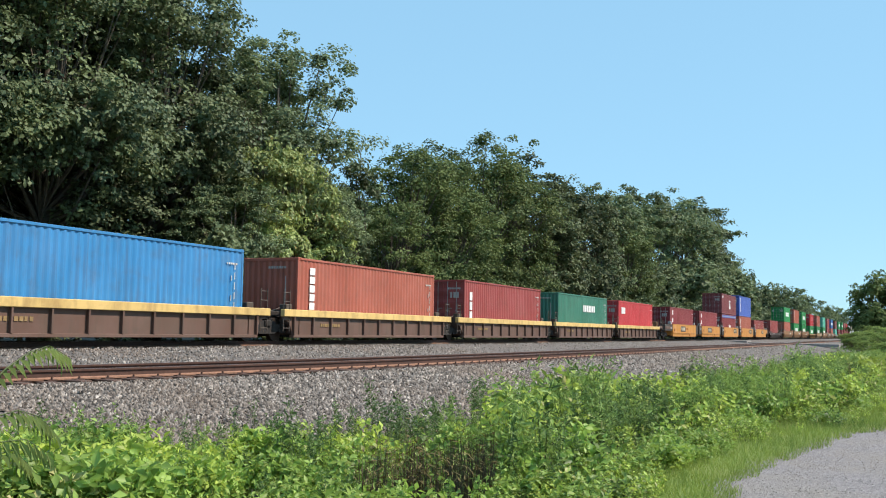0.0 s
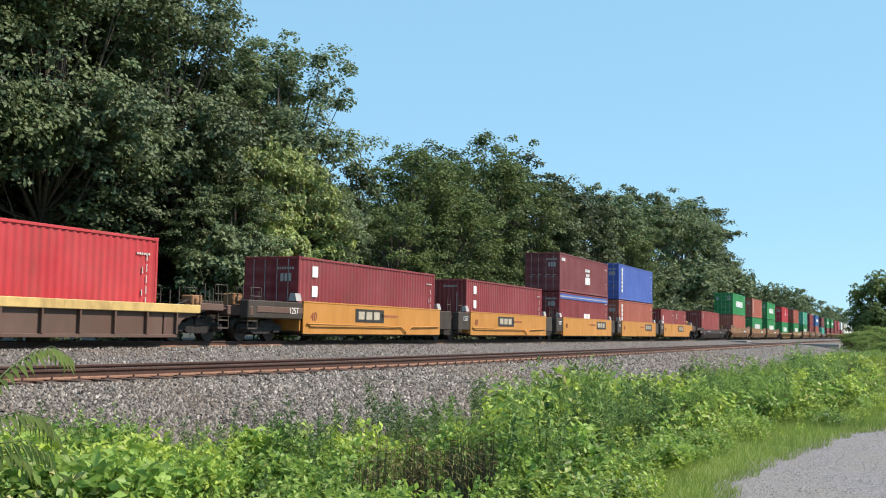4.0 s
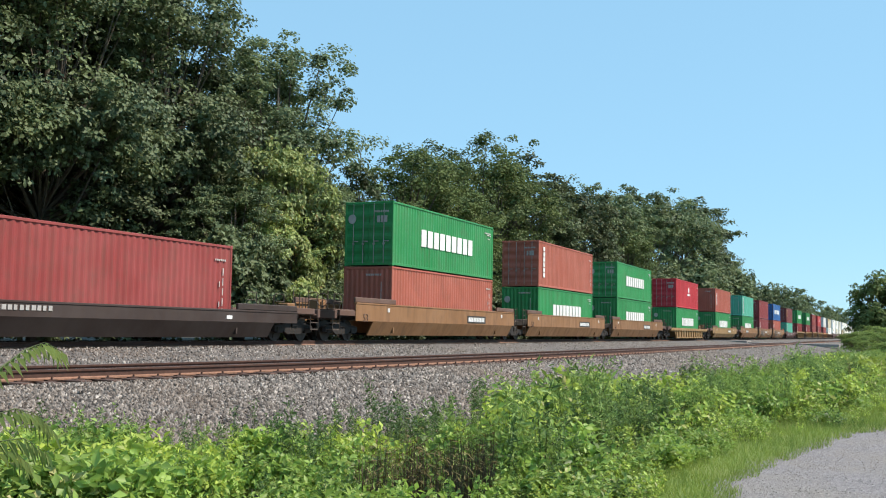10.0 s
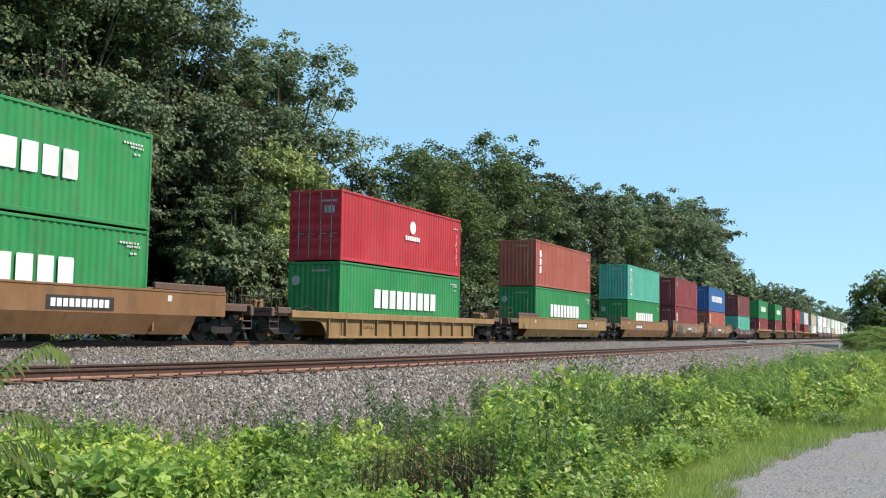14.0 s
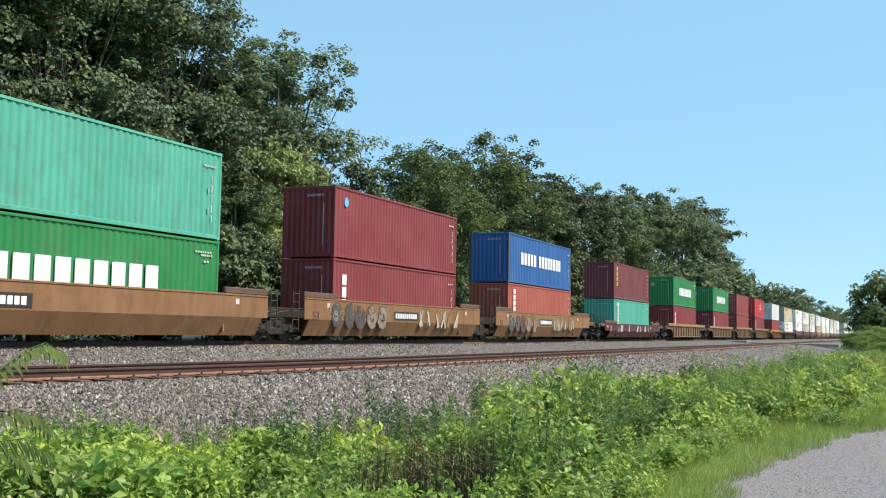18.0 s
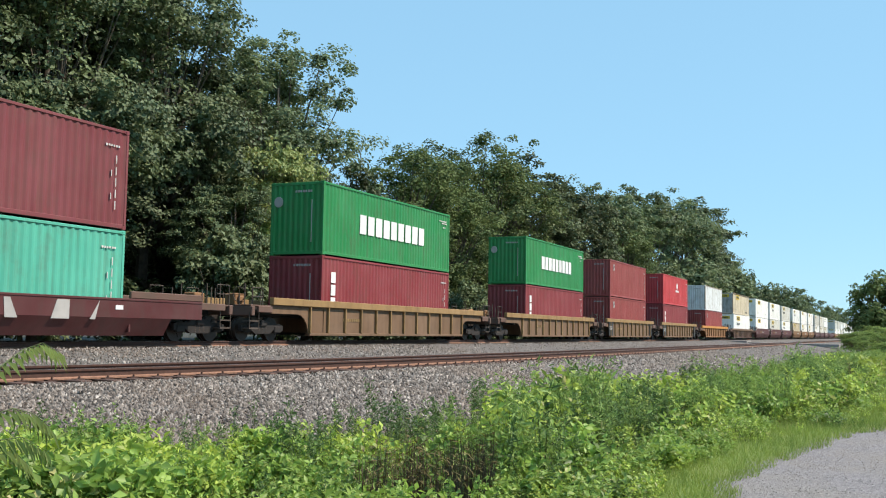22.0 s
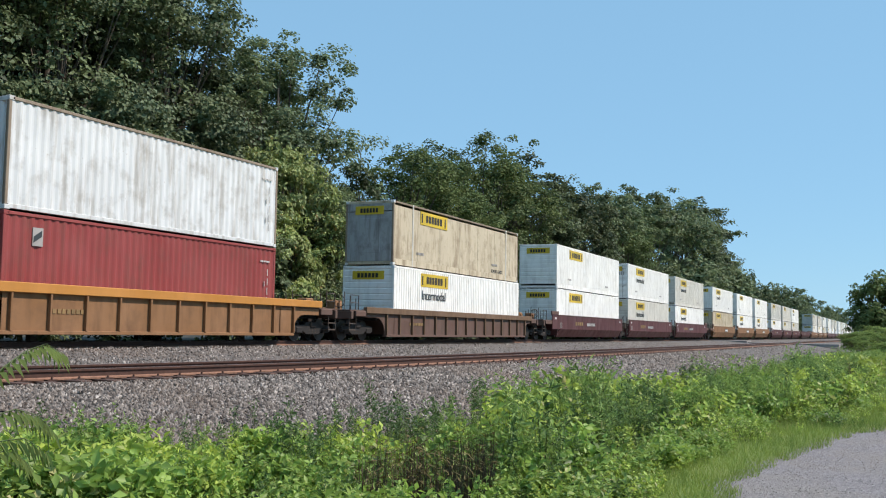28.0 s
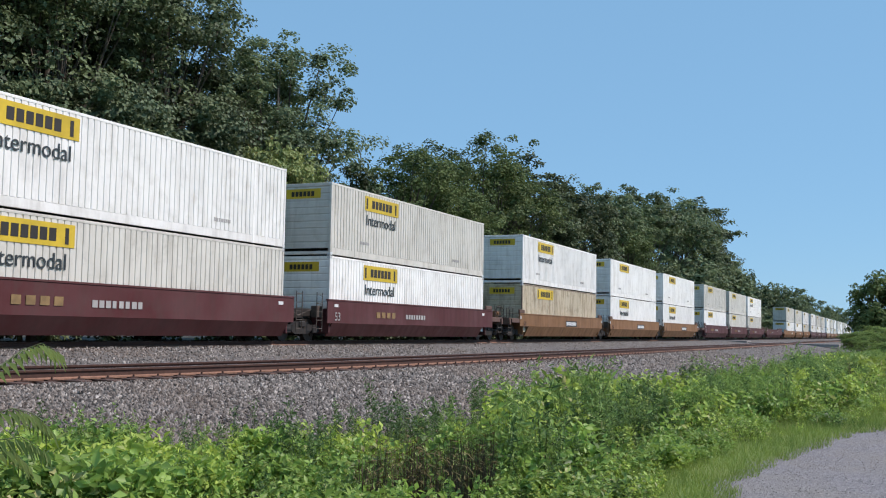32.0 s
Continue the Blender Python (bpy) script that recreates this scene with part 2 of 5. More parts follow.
M["lettering_pale"] = plain("lettering_pale", (.60, .58, .55), 0.6, 0, 0.2, 5)
M["lettering_grey"] = plain("lettering_grey", (.42, .40, .38), 0.6, 0, 0.1, 3)
M["lettering_yellow"] = plain("lettering_yellow", (.70, .45, .06), 0.5, 0, 0.1, 3)
M["lettering_dark"] = plain("lettering_dark", (.035, .045, .05), 0.6, 0, 0.1, 3)
M["sign_yellow"] = plain("sign_yellow", (.68, .47, .03), 0.5, 0, 0.12, 3)
M["sign_black"] = plain("sign_black", (.03, .025, .02), 0.6, 0, 0.2, 3)
M["faded_red"] = plain("faded_red", (.34, .10, .05), 0.7, 0, 0.2, 3)
M["faded_gold"] = plain("faded_gold", (.27, .17, .07), 0.7, 0, 0.3, 3)
M["spray_grey"] = plain("spray_grey", (.24, .19, .15), 0.8, 0, 0.3, 3)
M["spray_dark"] = plain("spray_dark", (.085, .07, .062), 0.8, 0, 0.3, 3)
M["spray_pale"] = plain("spray_pale", (.46, .40, .31), 0.8, 0, 0.3, 3)
M["light_blue"] = plain("light_blue", (.15, .50, .80), 0.5, 0, 0.1, 3)
M["bar_grey"] = plain("galvanised_bar", (.34, .32, .31), 0.5, 0.4, 0.2)
# rust, with the shade below the rail head in its dark tone
M["rail_rust"] = plain("rail_rust", (.08, .036, .025), 0.75, 0.1, 0.3, 10)
M["rail_dust_lit"] = plain("rail_dust_lit", (.27, .14, .09), 0.9, 0, 0.3, 10)
M["rail_head"] = plain("rail_head", (.32, .28, .26), 0.35, 0.8, 0.15, 10)
M["tie_wood"] = plain("creosoted_wood", (.095, .05, .036), 0.85, 0, 0.4, 9, 0.4)
M["bark"] = plain("bark", (.10, .08, .06), 0.9, 0, 0.4, 5, 0.6)
M["stem"] = plain("stem", (.09, .13, .04), 0.8, 0, 0.3, 8)
M["dry_stem"] = plain("dry_stem", (.11, .08, .05), 0.9, 0, 0.4, 8)
M["crossing"] = plain("pale_crossing", (.27, .25, .235), 0.9, 0, 0.25, 3, 0.3)
# distance haze mixed into the base colour
M["far_hill"] = plain("hazy_hill", (.30, .40, .50), 1.0, 0, 0.1, 0.01, 0)
M["leaf_oak"] = leafy("leaf_oak", (.036, .056, .030), (.158, .212, .120), None, 0.46, 0.30, spec=.22)
M["leaf_dark"] = leafy("leaf_dark", (.022, .036, .020), (.112, .144, .082), None, 0.46, 0.25, spec=.20)
M["leaf_airy"] = leafy("leaf_airy", (.040, .064, .026), (.132, .180, .076), None, 0.55, 0.28, spec=.15)
M["leaf_bright"] = leafy("leaf_bright", (.10, .16, .055), (.34, .42, .18), (.25, .16, .05), 0.45)
M["leaf_weed"] = leafy("leaf_weed", (.010, .036, .010), (.270, .410, .105), (.40, .36, .16), 0.36, .42)
M["leaf_lime"] = leafy("leaf_lime", (.020, .062, .013), (.370, .480, .110), (.50, .46, .24), 0.45, .42)
M["leaf_tall"] = leafy("leaf_tall", (.018, .062, .018), (.275, .415, .125), None, 0.5, .42)
M["leaf_frond"] = leafy("leaf_frond", (.10, .15, .05), (.26, .33, .13), None, 0.5, .4, spec=.2)
M["leaf_stalk"] = leafy("leaf_stalk", (.016, .048, .016), (.155, .255, .095), None, 0.5, .36)
M["leaf_dry"] = leafy("leaf_dry", (.05, .04, .025), (.17, .14, .07), None, 0.8, 0.2)
M["blade"] = leafy("grass_blade", (.075, .13, .03), (.22, .30, .085), (.50, .44, .2), 0.6, .4, spec=.15)
M["leaf_bush"] = leafy("leaf_bush", (.04, .085, .026), (.21, .29, .10), None, 0.6, 0.35, spec=.1)
M["ground"] = ground_mat()


def stones_mat(name, stops):
    m, t, b = nodes(name)
    geo = t.nodes.new("ShaderNodeNewGeometry")
    col = ramp(t, geo.outputs["Random Per Island"], stops)
    tc = t.nodes.new("ShaderNodeTexCoord")
    big = noise_node(t, tc.outputs["Object"], 0.35, 4)
    col = mix(t, ramp(t, big, [(0.42, g(0)), (0.7, g(0.45))]), col, (.17, .12, .09))
    n = noise_node(t, tc.outputs["Object"], 60, 4)
    col = mix(t, 0.3, col, ramp(t, n, [(0.3, g(0.4)), (0.7, g(1))]), "MULTIPLY")
    link(t, col, b.inputs["Base Color"])
    b.inputs["Roughness"].default_value = 0.85
    return m


M["stone"] = stones_mat("ballast_stone", [(0.0, (.035, .030, .027)), (0.4, (.115, .098, .086)), (0.9, (.27, .238, .212)), (1.0, (.44, .40, .36))])
M["road_stone"] = stones_mat("road_stone", [(0.0, (.11, .105, .105)), (0.5, (.22, .21, .205)), (1.0, (.36, .345, .335))])

# ---- ground and tracks ----
TRACK_Y = 21.60           # centre of the track that carries the train
MAIN_Z = 0.26             # its rails lie higher than those of the near track
GAUGE = 1.505             # between the centres of the rail heads


def near_rail(x):
    """y of the far rail of the near track; its bend past the camera is fitted to the view."""
    if x < 11.0:
        return near_rail(11.0) + (11.0 - x) * 0.12
    return 10.95 + GAUGE + 1.9 * math.exp(-(x - 11.0) / 9.0)


def weed_line(x):
    """y of the toe of the ballast, where the weeds begin."""
    u = max(9.0, x / 1.08)
    y = 5.5 + 1.3 * math.exp(-u / 70) + 3.6 * math.exp(-(u - 10.5) / 8.5) + max(0.0, 9.0 - x / 1.08) * 0.1
    return 1.08 * (y - 2.15) - 0.25 * math.sin(x * 0.37) - 0.12 * math.sin(x * 1.3)


def ballast_edge(x):
    """y of the shoulder of the ballast, and of its toe."""
    return near_rail(x) - GAUGE - 0.85, weed_line(x)


def grit(x):
    """y down to which loose ballast has spread below the toe."""
    return ballast_edge(x)[1] - 1.7 * max(0.0, min(1.0, (18 - x) / 4))


def road_edge(x):
    """y up to which the pale gravel reaches."""
    if x < 14.2:
        return 1.9 - 0.03 * (14.2 - x) + 0.12 * math.sin(x * 1.7) + 0.06 * math.sin(x * 4.3)
    return max(1.9 - (x - 14.2) * 0.235, -0.43 - (x - 21) * 0.02) + 0.12 * math.sin(x * 1.1) + 0.05 * math.sin(x * 3.7)


def height(x, y):
    sh, toe = ballast_edge(x)
    low = -0.95 + 0.05 * noise.noise((x * 0.3, y * 0.3, 0)) + 0.02 * noise.noise((x * 1.4, y * 1.4, 5))
    if y > 24.4:
        return 0.07 - min(1.0, (y - 24.4) / 1.4) * 0.75 + max(0, y - 27) * 0.01 + 0.1 * noise.noise((x * 0.2, y * 0.2, 3)) * min(1, (y - 24.4) / 3)
    nr = near_rail(x)
    if nr - GAUGE - .62 < y < nr + .7:
        return -0.226 + 0.012 * noise.noise((x * 1.1, y * 1.1, 2))
    if sh < y < nr:
        return -0.215 + 0.012 * noise.noise((x * 1.1, y * 1.1, 2))
    if y > sh:
        up = max(0.0, min(1.0, (y - nr - 1.2) / (19.4 - nr - 1.2)))
        up = up * up * (3 - 2 * up)
        return -0.205 + 0.275 * up - 0.06 * math.sin(math.pi * up) + 0.015 * noise.noise((x * 1.1, y * 1.1, 2))
    if y > toe:
        k = (y - toe) / (sh - toe)
        k = k * k * (3 - 2 * k) * 0.5 + k * 0.5
        return low + (-0.215 - low) * k
    return low


def ground():
    xs = [-400, -200, -100, -60, -40, -28, -20, -15, -11, -8, -6, -4, -2, -1] + [0.35 * k for k in range(0, 110)]
    while xs[-1] < 3000:
        xs.append(xs[-1] * 1.045 + 0.1)
    ys = [-1500, -500, -200, -90, -50, -30, -20, -14, -10, -8, -6.5, -5, -4, -3] + [-2.2 + 0.22 * k for k in range(0, 72)]
    ys += [14.0, 14.6, 15.2, 15.8, 16.4, 17, 17.6, 18.2, 18.8, 19.4, 20, 20.6, 21.2, 21.8, 22.4, 23, 23.6, 24.1, 24.4, 24.8, 25.2, 25.8, 26.4, 27, 28, 30, 33, 37, 42, 50, 65, 90, 150, 300, 700, 1500]
    nx, ny = len(xs), len(ys)
    v = np.empty((nx * ny, 3), np.float32)
    zone = np.zeros((nx * ny, 4), np.float32)
    zone[:, 3] = 1
    for i, x in enumerate(xs):
        sh, toe = ballast_edge(max(-30, min(x, 2000)))
        re = road_edge(max(-30, min(x, 200)))
        for j, y in enumerate(ys):
            k = i * ny + j
            v[k] = (x, y, height(x, y))
            low = grit(max(-30, min(x, 2000)))
            zone[k, 0] = max(0, min(1, 0.5 + (y - low - 0.15) / 0.5)) * max(0, min(1, 0.5 + (25.7 - y) / 0.8))
            zone[k, 1] = max(0, min(1, 0.5 + (re - y) / 0.5)) * (1 if -9 < y else 0)
            # soil darkened under the wood and near weeds, shade included in the colour
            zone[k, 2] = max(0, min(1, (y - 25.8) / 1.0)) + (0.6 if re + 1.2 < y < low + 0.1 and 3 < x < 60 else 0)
    i, j = np.meshgrid(np.arange(nx - 1), np.arange(ny - 1), indexing="ij")
    a = (i * ny + j).ravel()
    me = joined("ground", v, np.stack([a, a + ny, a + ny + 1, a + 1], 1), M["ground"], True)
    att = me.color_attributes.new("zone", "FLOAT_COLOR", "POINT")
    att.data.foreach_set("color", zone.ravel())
    return tagged(new("ground", me), "soil verge with short grass, grey ballast and pale gravel", "ground", kind="structure")


ground()

ROCK = np.array([(1, 0, -.4), (-.9, .2, -.5), (.1, 1, -.4), (0, -1, -.5), (.55, .3, .75), (-.45, -.2, .85)], float)
ROCK_F = np.array([(0, 2, 4), (2, 1, 5), (2, 5, 4), (1, 3, 5), (3, 0, 4), (3, 4, 5)])


def rocks(name, pts, size, label, material):
    n = len(pts)
    gen = np.random.default_rng(n)
    s = np.asarray(size).reshape(-1, 1, 1) * gen.uniform(0.65, 1.2, (n, 6, 1)) * gen.uniform(0.7, 1.15, (n, 1, 3))
    a, tilt = gen.uniform(0, 6.28, n), gen.normal(size=(n, 2)) * .3
    c, q, o, i = np.cos(a), np.sin(a), np.zeros(n), np.ones(n)
    turn = np.stack([c, -q, tilt[:, 0], q, c, tilt[:, 1], -tilt[:, 0], -tilt[:, 1], i], 1).reshape(n, 3, 3)
    v = np.einsum("nij,nkj->nki", turn, ROCK[None] * s) + np.asarray(pts)[:, None, :]
    f = (ROCK_F[None] + 6 * np.arange(n)[:, None, None]).reshape(-1, 3)
    return tagged(new(name, joined(name, v.reshape(-1, 3), f, material)), label, "gravel", kind="stuff")


def ballast():
    gen = np.random.default_rng(3)
    pts, size = [], []
    # the slope and the near track, then the strip between the tracks
    for x0, x1, n in ((6, 16, 46000), (16, 28, 28000), (28, 60, 12000), (60, 110, 3000)):
        for _ in range(n):
            x = gen.uniform(x0, x1)
            sh, toe = ballast_edge(x)
            y = gen.uniform(grit(x) - 0.2, near_rail(x) + 1.6)
            if y < grit(x) + 0.5 and gen.random() < 0.5:
                continue
            tie = near_rail(x) - GAUGE - .55 < y < near_rail(x) + .6
            pts.append((x, y, height(x, y) + gen.uniform(-.004, 0.02) - (.035 if tie else 0)))
            size.append(gen.uniform(0.016, 0.043) * (1 if x < 18 else 1.2 if x < 28 else 1.7))
    for x0, x1, n in ((10, 40, 10000), (40, 90, 3000)):
        for _ in range(n):
            x = gen.uniform(x0, x1)
            y = near_rail(x) + 1.6 + (20.7 - near_rail(x) - 1.6) * gen.random()
            pts.append((x, y, height(x, y) + gen.uniform(-0.01, 0.03)))
            size.append(gen.uniform(0.022, 0.05))
    rocks("ballast_stone", pts, size, "crushed grey ballast stones around the rails", M["stone"])
    pts, size = [], []
    for _ in range(15000):
        x = 8.5 + 14 * gen.random() ** 1.5
        y = gen.uniform(-2.5, road_edge(x) + 0.1)
        pts.append((x, y, height(x, y) + 0.002))
        size.append(gen.uniform(0.004, 0.013))
    rocks("road_gravel", pts, size, "fine pale grey gravel on the access road", M["road_stone"])


ballast()

RAIL = [(-.076, -.17), (.076, -.17), (.076, -.155), (.012, -.135), (.012, -.045), (.036, -.035), (.036, -.004), (.028, 0), (-.028, 0), (-.036, -.004), (-.036, -.035), (-.012, -.045), (-.012, -.135), (-.076, -.155)]


def rail(parent, xs, line, up=0.0):
    gm, n = Geo(), len(RAIL)
    v = [(x, line(x) + u, w + up) for x in xs for u, w in RAIL]
    gm.add(v, [(i * n + k, i * n + (k + 1) % n, (i + 1) * n + (k + 1) % n, (i + 1) * n + k) for i in range(len(xs) - 1) for k in range(n)])
    part("rail", gm, M["rail_rust"], parent, "rusty steel rail")
    # dusty strip on the foot's near side, sunlight put into its lighter colour
    foot = Geo()
    v = [(x, line(x) + u, z + up) for x in xs for u, z in ((-.082, -.172), (-.082, -.146), (-.014, -.125), (-.014, -.172))]
    foot.add(v, [(i * 4 + k, i * 4 + (k + 1) % 4, i * 4 + 4 + (k + 1) % 4, i * 4 + 4 + k) for i in range(len(xs) - 1) for k in range(4)])
    part("rail_foot", foot, M["rail_dust_lit"], parent, "dusty orange-brown rail foot strip in a sunlit colour")
    top = Geo()
    w = 0.024
    v = [(x, line(x) + u, z + up) for x in xs for u, z in ((-w, -0.004), (-w, 0.002), (w, 0.002), (w, -0.004))]
    top.add(v, [(i * 4 + k, i * 4 + (k + 1) % 4, i * 4 + 4 + (k + 1) % 4, i * 4 + 4 + k) for i in range(len(xs) - 1) for k in range(4)])
    return part("rail_head", top, M["rail_head"], parent, "worn shiny running surface of the rail")


TIE = Geo().box(-.11, .11, -1.28, 1.28, -.345, -.172, 0.015).mesh("tie")
PLATE = Geo().box(-.09, .09, -.18, .18, -.172, -.155).box(-.05, -.03, .09, .12, -.16, -.12).box(.03, .05, -.12, -.09, -.16, -.12).mesh("tie_plate")


def near_track():
    tr = tagged(new("track_near"), "curving rusty siding track on dark wooden ties", "track", kind="structure")
    xs = [-30, -15, -5, 0, 3, 6] + [8 + 0.6 * k for k in range(70)] + [50 + 5 * k for k in range(60)] + [400, 600, 1000, 1600]
    rail(tr, xs, near_rail)
    rail(tr, xs, lambda x: near_rail(x) - GAUGE)
    gen = np.random.default_rng(5)
    x = 4.0
    while x < 110:
        y = near_rail(x)
        a = math.degrees(math.atan2(near_rail(x + .3) - near_rail(x - .3), .6))
        part("tie", TIE, M["tie_wood"], tr, m=pose(x, y - GAUGE / 2, gen.uniform(-.006, .01), 0, 0, a + gen.uniform(-1.2, 1.2)))
        if x < 60:
            for o in (0, -GAUGE):
                part("tie_plate", PLATE, M["rail_rust"], tr, m=pose(x, y + o, 0, 0, 0, a))
        x += gen.uniform(.50, .57)


def far_track():
    tr = tagged(new("track_far"), "straight main line track under the train", "track", kind="structure")
    xs = [-60, -10, 0, 10, 20, 40, 80, 160, 320, 640, 1600]
    for s in (-.5, .5):
        rail(tr, xs, lambda x: TRACK_Y + s * GAUGE, MAIN_Z)
    gen = np.random.default_rng(6)
    for k in range(200):
        part("tie", TIE, M["tie_wood"], tr, m=pose(8 + k * .535 + gen.uniform(-.02, .02), TRACK_Y, MAIN_Z - .005, 0, 0, gen.uniform(-.8, .8)))


near_track()
far_track()


def crossing():
    """A pale service crossing over both tracks."""
    cr = tagged(new("crossing"), "pale concrete service crossing between the rails", "crossing", kind="structure")
    for y0, y1, z in ((6.2, 10.85, -.10), (11.05, 12.35, -.02), (12.55, 16.2, -.05), (16.3, 20.7, .12)):
        part("panel", Geo().box(124, 127.5, y0, y1, z - .35, z, .02), M["crossing"], cr)


crossing()

# ---- the train ----
MOVERS = []               # (thing, x at the start of the clip, y, z)
SPINNERS = []             # (wheelset, its x in the truck, world x at the start)


def ribs(x0, x1, z0, z1, pitch, deep, kind):
    """A vertical sheet with upright corrugations, face near y = 0 and a flat back."""
    gm, xs = Geo(), []
    n = max(1, round((x1 - x0) / pitch))
    p = (x1 - x0) / n
    prof = [(.0, 0), (.22, 0), (.50, 1), (.72, 1)] if kind == "wave" else [(.0, 0), (.72, 0), (.78, 1), (.94, 1)]
    for k in range(n):
        xs += [(x0 + (k + u) * p, w * deep) for u, w in prof]
    xs.append((x1, 0))
    m = len(xs)
    v = [(x, y, z) for z in (z0, z1) for x, y in xs] + [(x0, deep + .02, z0), (x1, deep + .02, z0), (x0, deep + .02, z1), (x1, deep + .02, z1)]
    f = [(i, i + 1, m + i + 1, m + i) for i in range(m - 1)] + [(2 * m, 2 * m + 2, 2 * m + 3, 2 * m + 1), (0, m, 2 * m + 2, 2 * m), (m - 1, 2 * m + 1, 2 * m + 3, 2 * m - 1)]
    return gm.add(v, f)


BOXES = {}


def box_meshes(L, W, H, style):
    """The shared meshes of one size of container. The face towards -y is the lettered side, the end is at x = 0."""
    key = (L, W, H, style)
    if key in BOXES:
        return BOXES[key]
    d = {}
    if style == "wave":
        d["side_wall"] = ribs(.10, L - .10, .15, H - .10, .278, .028, "wave").mesh("side_wall")
        for v in d["side_wall"].vertices:
            v.co.y += .016
        d["end_wall"] = ribs(.10, W - .10, .15, H - .12, .25, .04, "wave").mesh("end_wall")
    elif style == "groove":
        d["side_wall"] = ribs(.08, L - .08, .30, H - .10, .236, .024, "groove").mesh("side_wall")
        gm = ribs(.28, H - .14, .08, W - .08, .28, .02, "groove")
        gm.v = [(z, y, x) for x, y, z in gm.v]
        d["end_wall"] = gm.mesh("end_wall")
    else:
        gm, n = Geo(), 13
        for k in range(n):
            a, b = .08 + k * (L - .16) / n, .08 + (k + 1) * (L - .16) / n
            gm.box(a + .006, b - .006, .008 + .004 * (k % 2), .05, .30, H - .22)
        d["side_wall"] = gm.box(.08, L - .08, .022, .05, .3, H - .2).mesh("side_wall")
        d["end_wall"] = Geo().box(.08, W - .08, .012, .05, .18, H - .5).box(.12, W - .12, .004, .05, H - .46, H - .12).box(.7, 1.75, .0, .05, .55, H - .8, .01).mesh("end_wall")
    d["roof"] = ribs(.06, L - .06, .06, W - .06, .60, .02, "wave").mesh("roof")
    d["floor"] = Geo().box(.05, L - .05, .06, W - .06, .06, .14).mesh("floor")
    d["corner_post"] = Geo().box(0, .10, 0, .10, .12, H - .12, .012).mesh("corner_post")
    low = .15 if style == "wave" else .30
    d["bottom_rail"] = Geo().box(.12, L - .12, .006, .07, .03, low, .01).mesh("bottom_rail")
    d["top_rail"] = Geo().box(.12, L - .12, -.004, .07, H - .10, H - .015, .01).mesh("top_rail")
    d["header"] = Geo().box(.1, W - .1, .0, .08, H - .14, H - .015, .01).mesh("header")
    d["door_sill"] = Geo().box(.1, W - .1, .0, .08, .03, .16, .01).mesh("door_sill")
    d["corner_casting"] = Geo().box(-.004, .178, -.004, .162, 0, .118, .012).mesh("corner_casting")
    d["mid_post"] = Geo().box(-.06, .06, -.012, .06, .02, H - .01, .01).mesh("mid_post")
    gm = ribs(.17, H - .15, .06, W / 2 - .012, .52, .03, "wave")
    gm.v = [(z, y + .008, x) for x, y, z in gm.v]
    d["door"] = gm.mesh("door")
    d["locking_bar"] = Geo().tube([(0, -.02, .12), (0, -.02, H - .1)], .018, 6).box(-.05, .05, -.035, .01, .95, 1.03).box(-.02, .26, -.045, -.03, 1.08, 1.12).mesh("locking_bar")
    BOXES[key] = d
    return d


def glyphs(gm, x, z, w, h, n, gap=0.14, y=-.012, upright=False, seed=1):
    """A row of n plain block marks, each a solid tile with two clipped corners."""
    for k in range(n):
        if upright:
            a, b, c0, c1 = x, x + w, z - (k + 1) * h + h * gap, z - k * h
        else:
            cw = w / n
            a, b, c0, c1 = x + k * cw, x + (k + 1) * cw - cw * gap, z, z + h
        q = .07 * (b - a)
        gm.prism([(a, c0), (b - q, c0), (b, c0 + q), (b, c1), (a + q, c1), (a, c1 - q)], y, y + .014, "y")
    return gm


def bars(gm, x, z, w, h, n, gap=.35, y=-.012, seed=3):
    """Small writing as a row of plain bars."""
    gen = random.Random(seed)
    cw = w / n
    for k in range(n):
        gm.box(x + k * cw, x + k * cw + cw * (1 - gap * gen.uniform(.6, 1.3)), y, y + .014, z, z + h)
    return gm


def pieces(name, gm, material, parent):
    """Each separate block of gm becomes a part of its own."""
    root = list(range(len(gm.v)))

    def top(i):
        while root[i] != i:
            i = root[i]
        return i

    for f in gm.f:
        for i in f[1:]:
            root[top(i)] = top(f[0])
    groups = {}
    for f in gm.f:
        groups.setdefault(top(f[0]), []).append(f)
    for fs in groups.values():
        ids = sorted({i for f in fs for i in f})
        at = {i: k for k, i in enumerate(ids)}
        part(name, Geo().add([gm.v[i] for i in ids], [[at[i] for i in f] for f in fs]), material, parent)


def words(text, size, thick=.006):
    """Mesh of readable words in the built-in font, upright in the x-z plane, facing -y."""
    cu = bpy.data.curves.new("words", "FONT")
    cu.body, cu.size, cu.extrude = text, size, thick
    ob = new("words", cu)
    me = bpy.data.meshes.new_from_object(ob.evaluated_get(bpy.context.evaluated_depsgraph_get()))
    bpy.data.objects.remove(ob)
    me.transform(Matrix.Rotation(radians(90), 4, "X"))
    return me


COLOUR = dict(sky_blue="sky-blue", terracotta="terracotta-red", brown_red="brownish-red", dull_green="dull green", bright_red="bright red", maroon="dark maroon", violet_blue="violet-blue",
              green="bright green", teal="teal-green", deep_blue="deep blue", crimson="crimson", orange_red="orange-red", wine="wine-red", white="white", dull_white="dirty white",
              grey_white="greyish white", tan="stained tan")


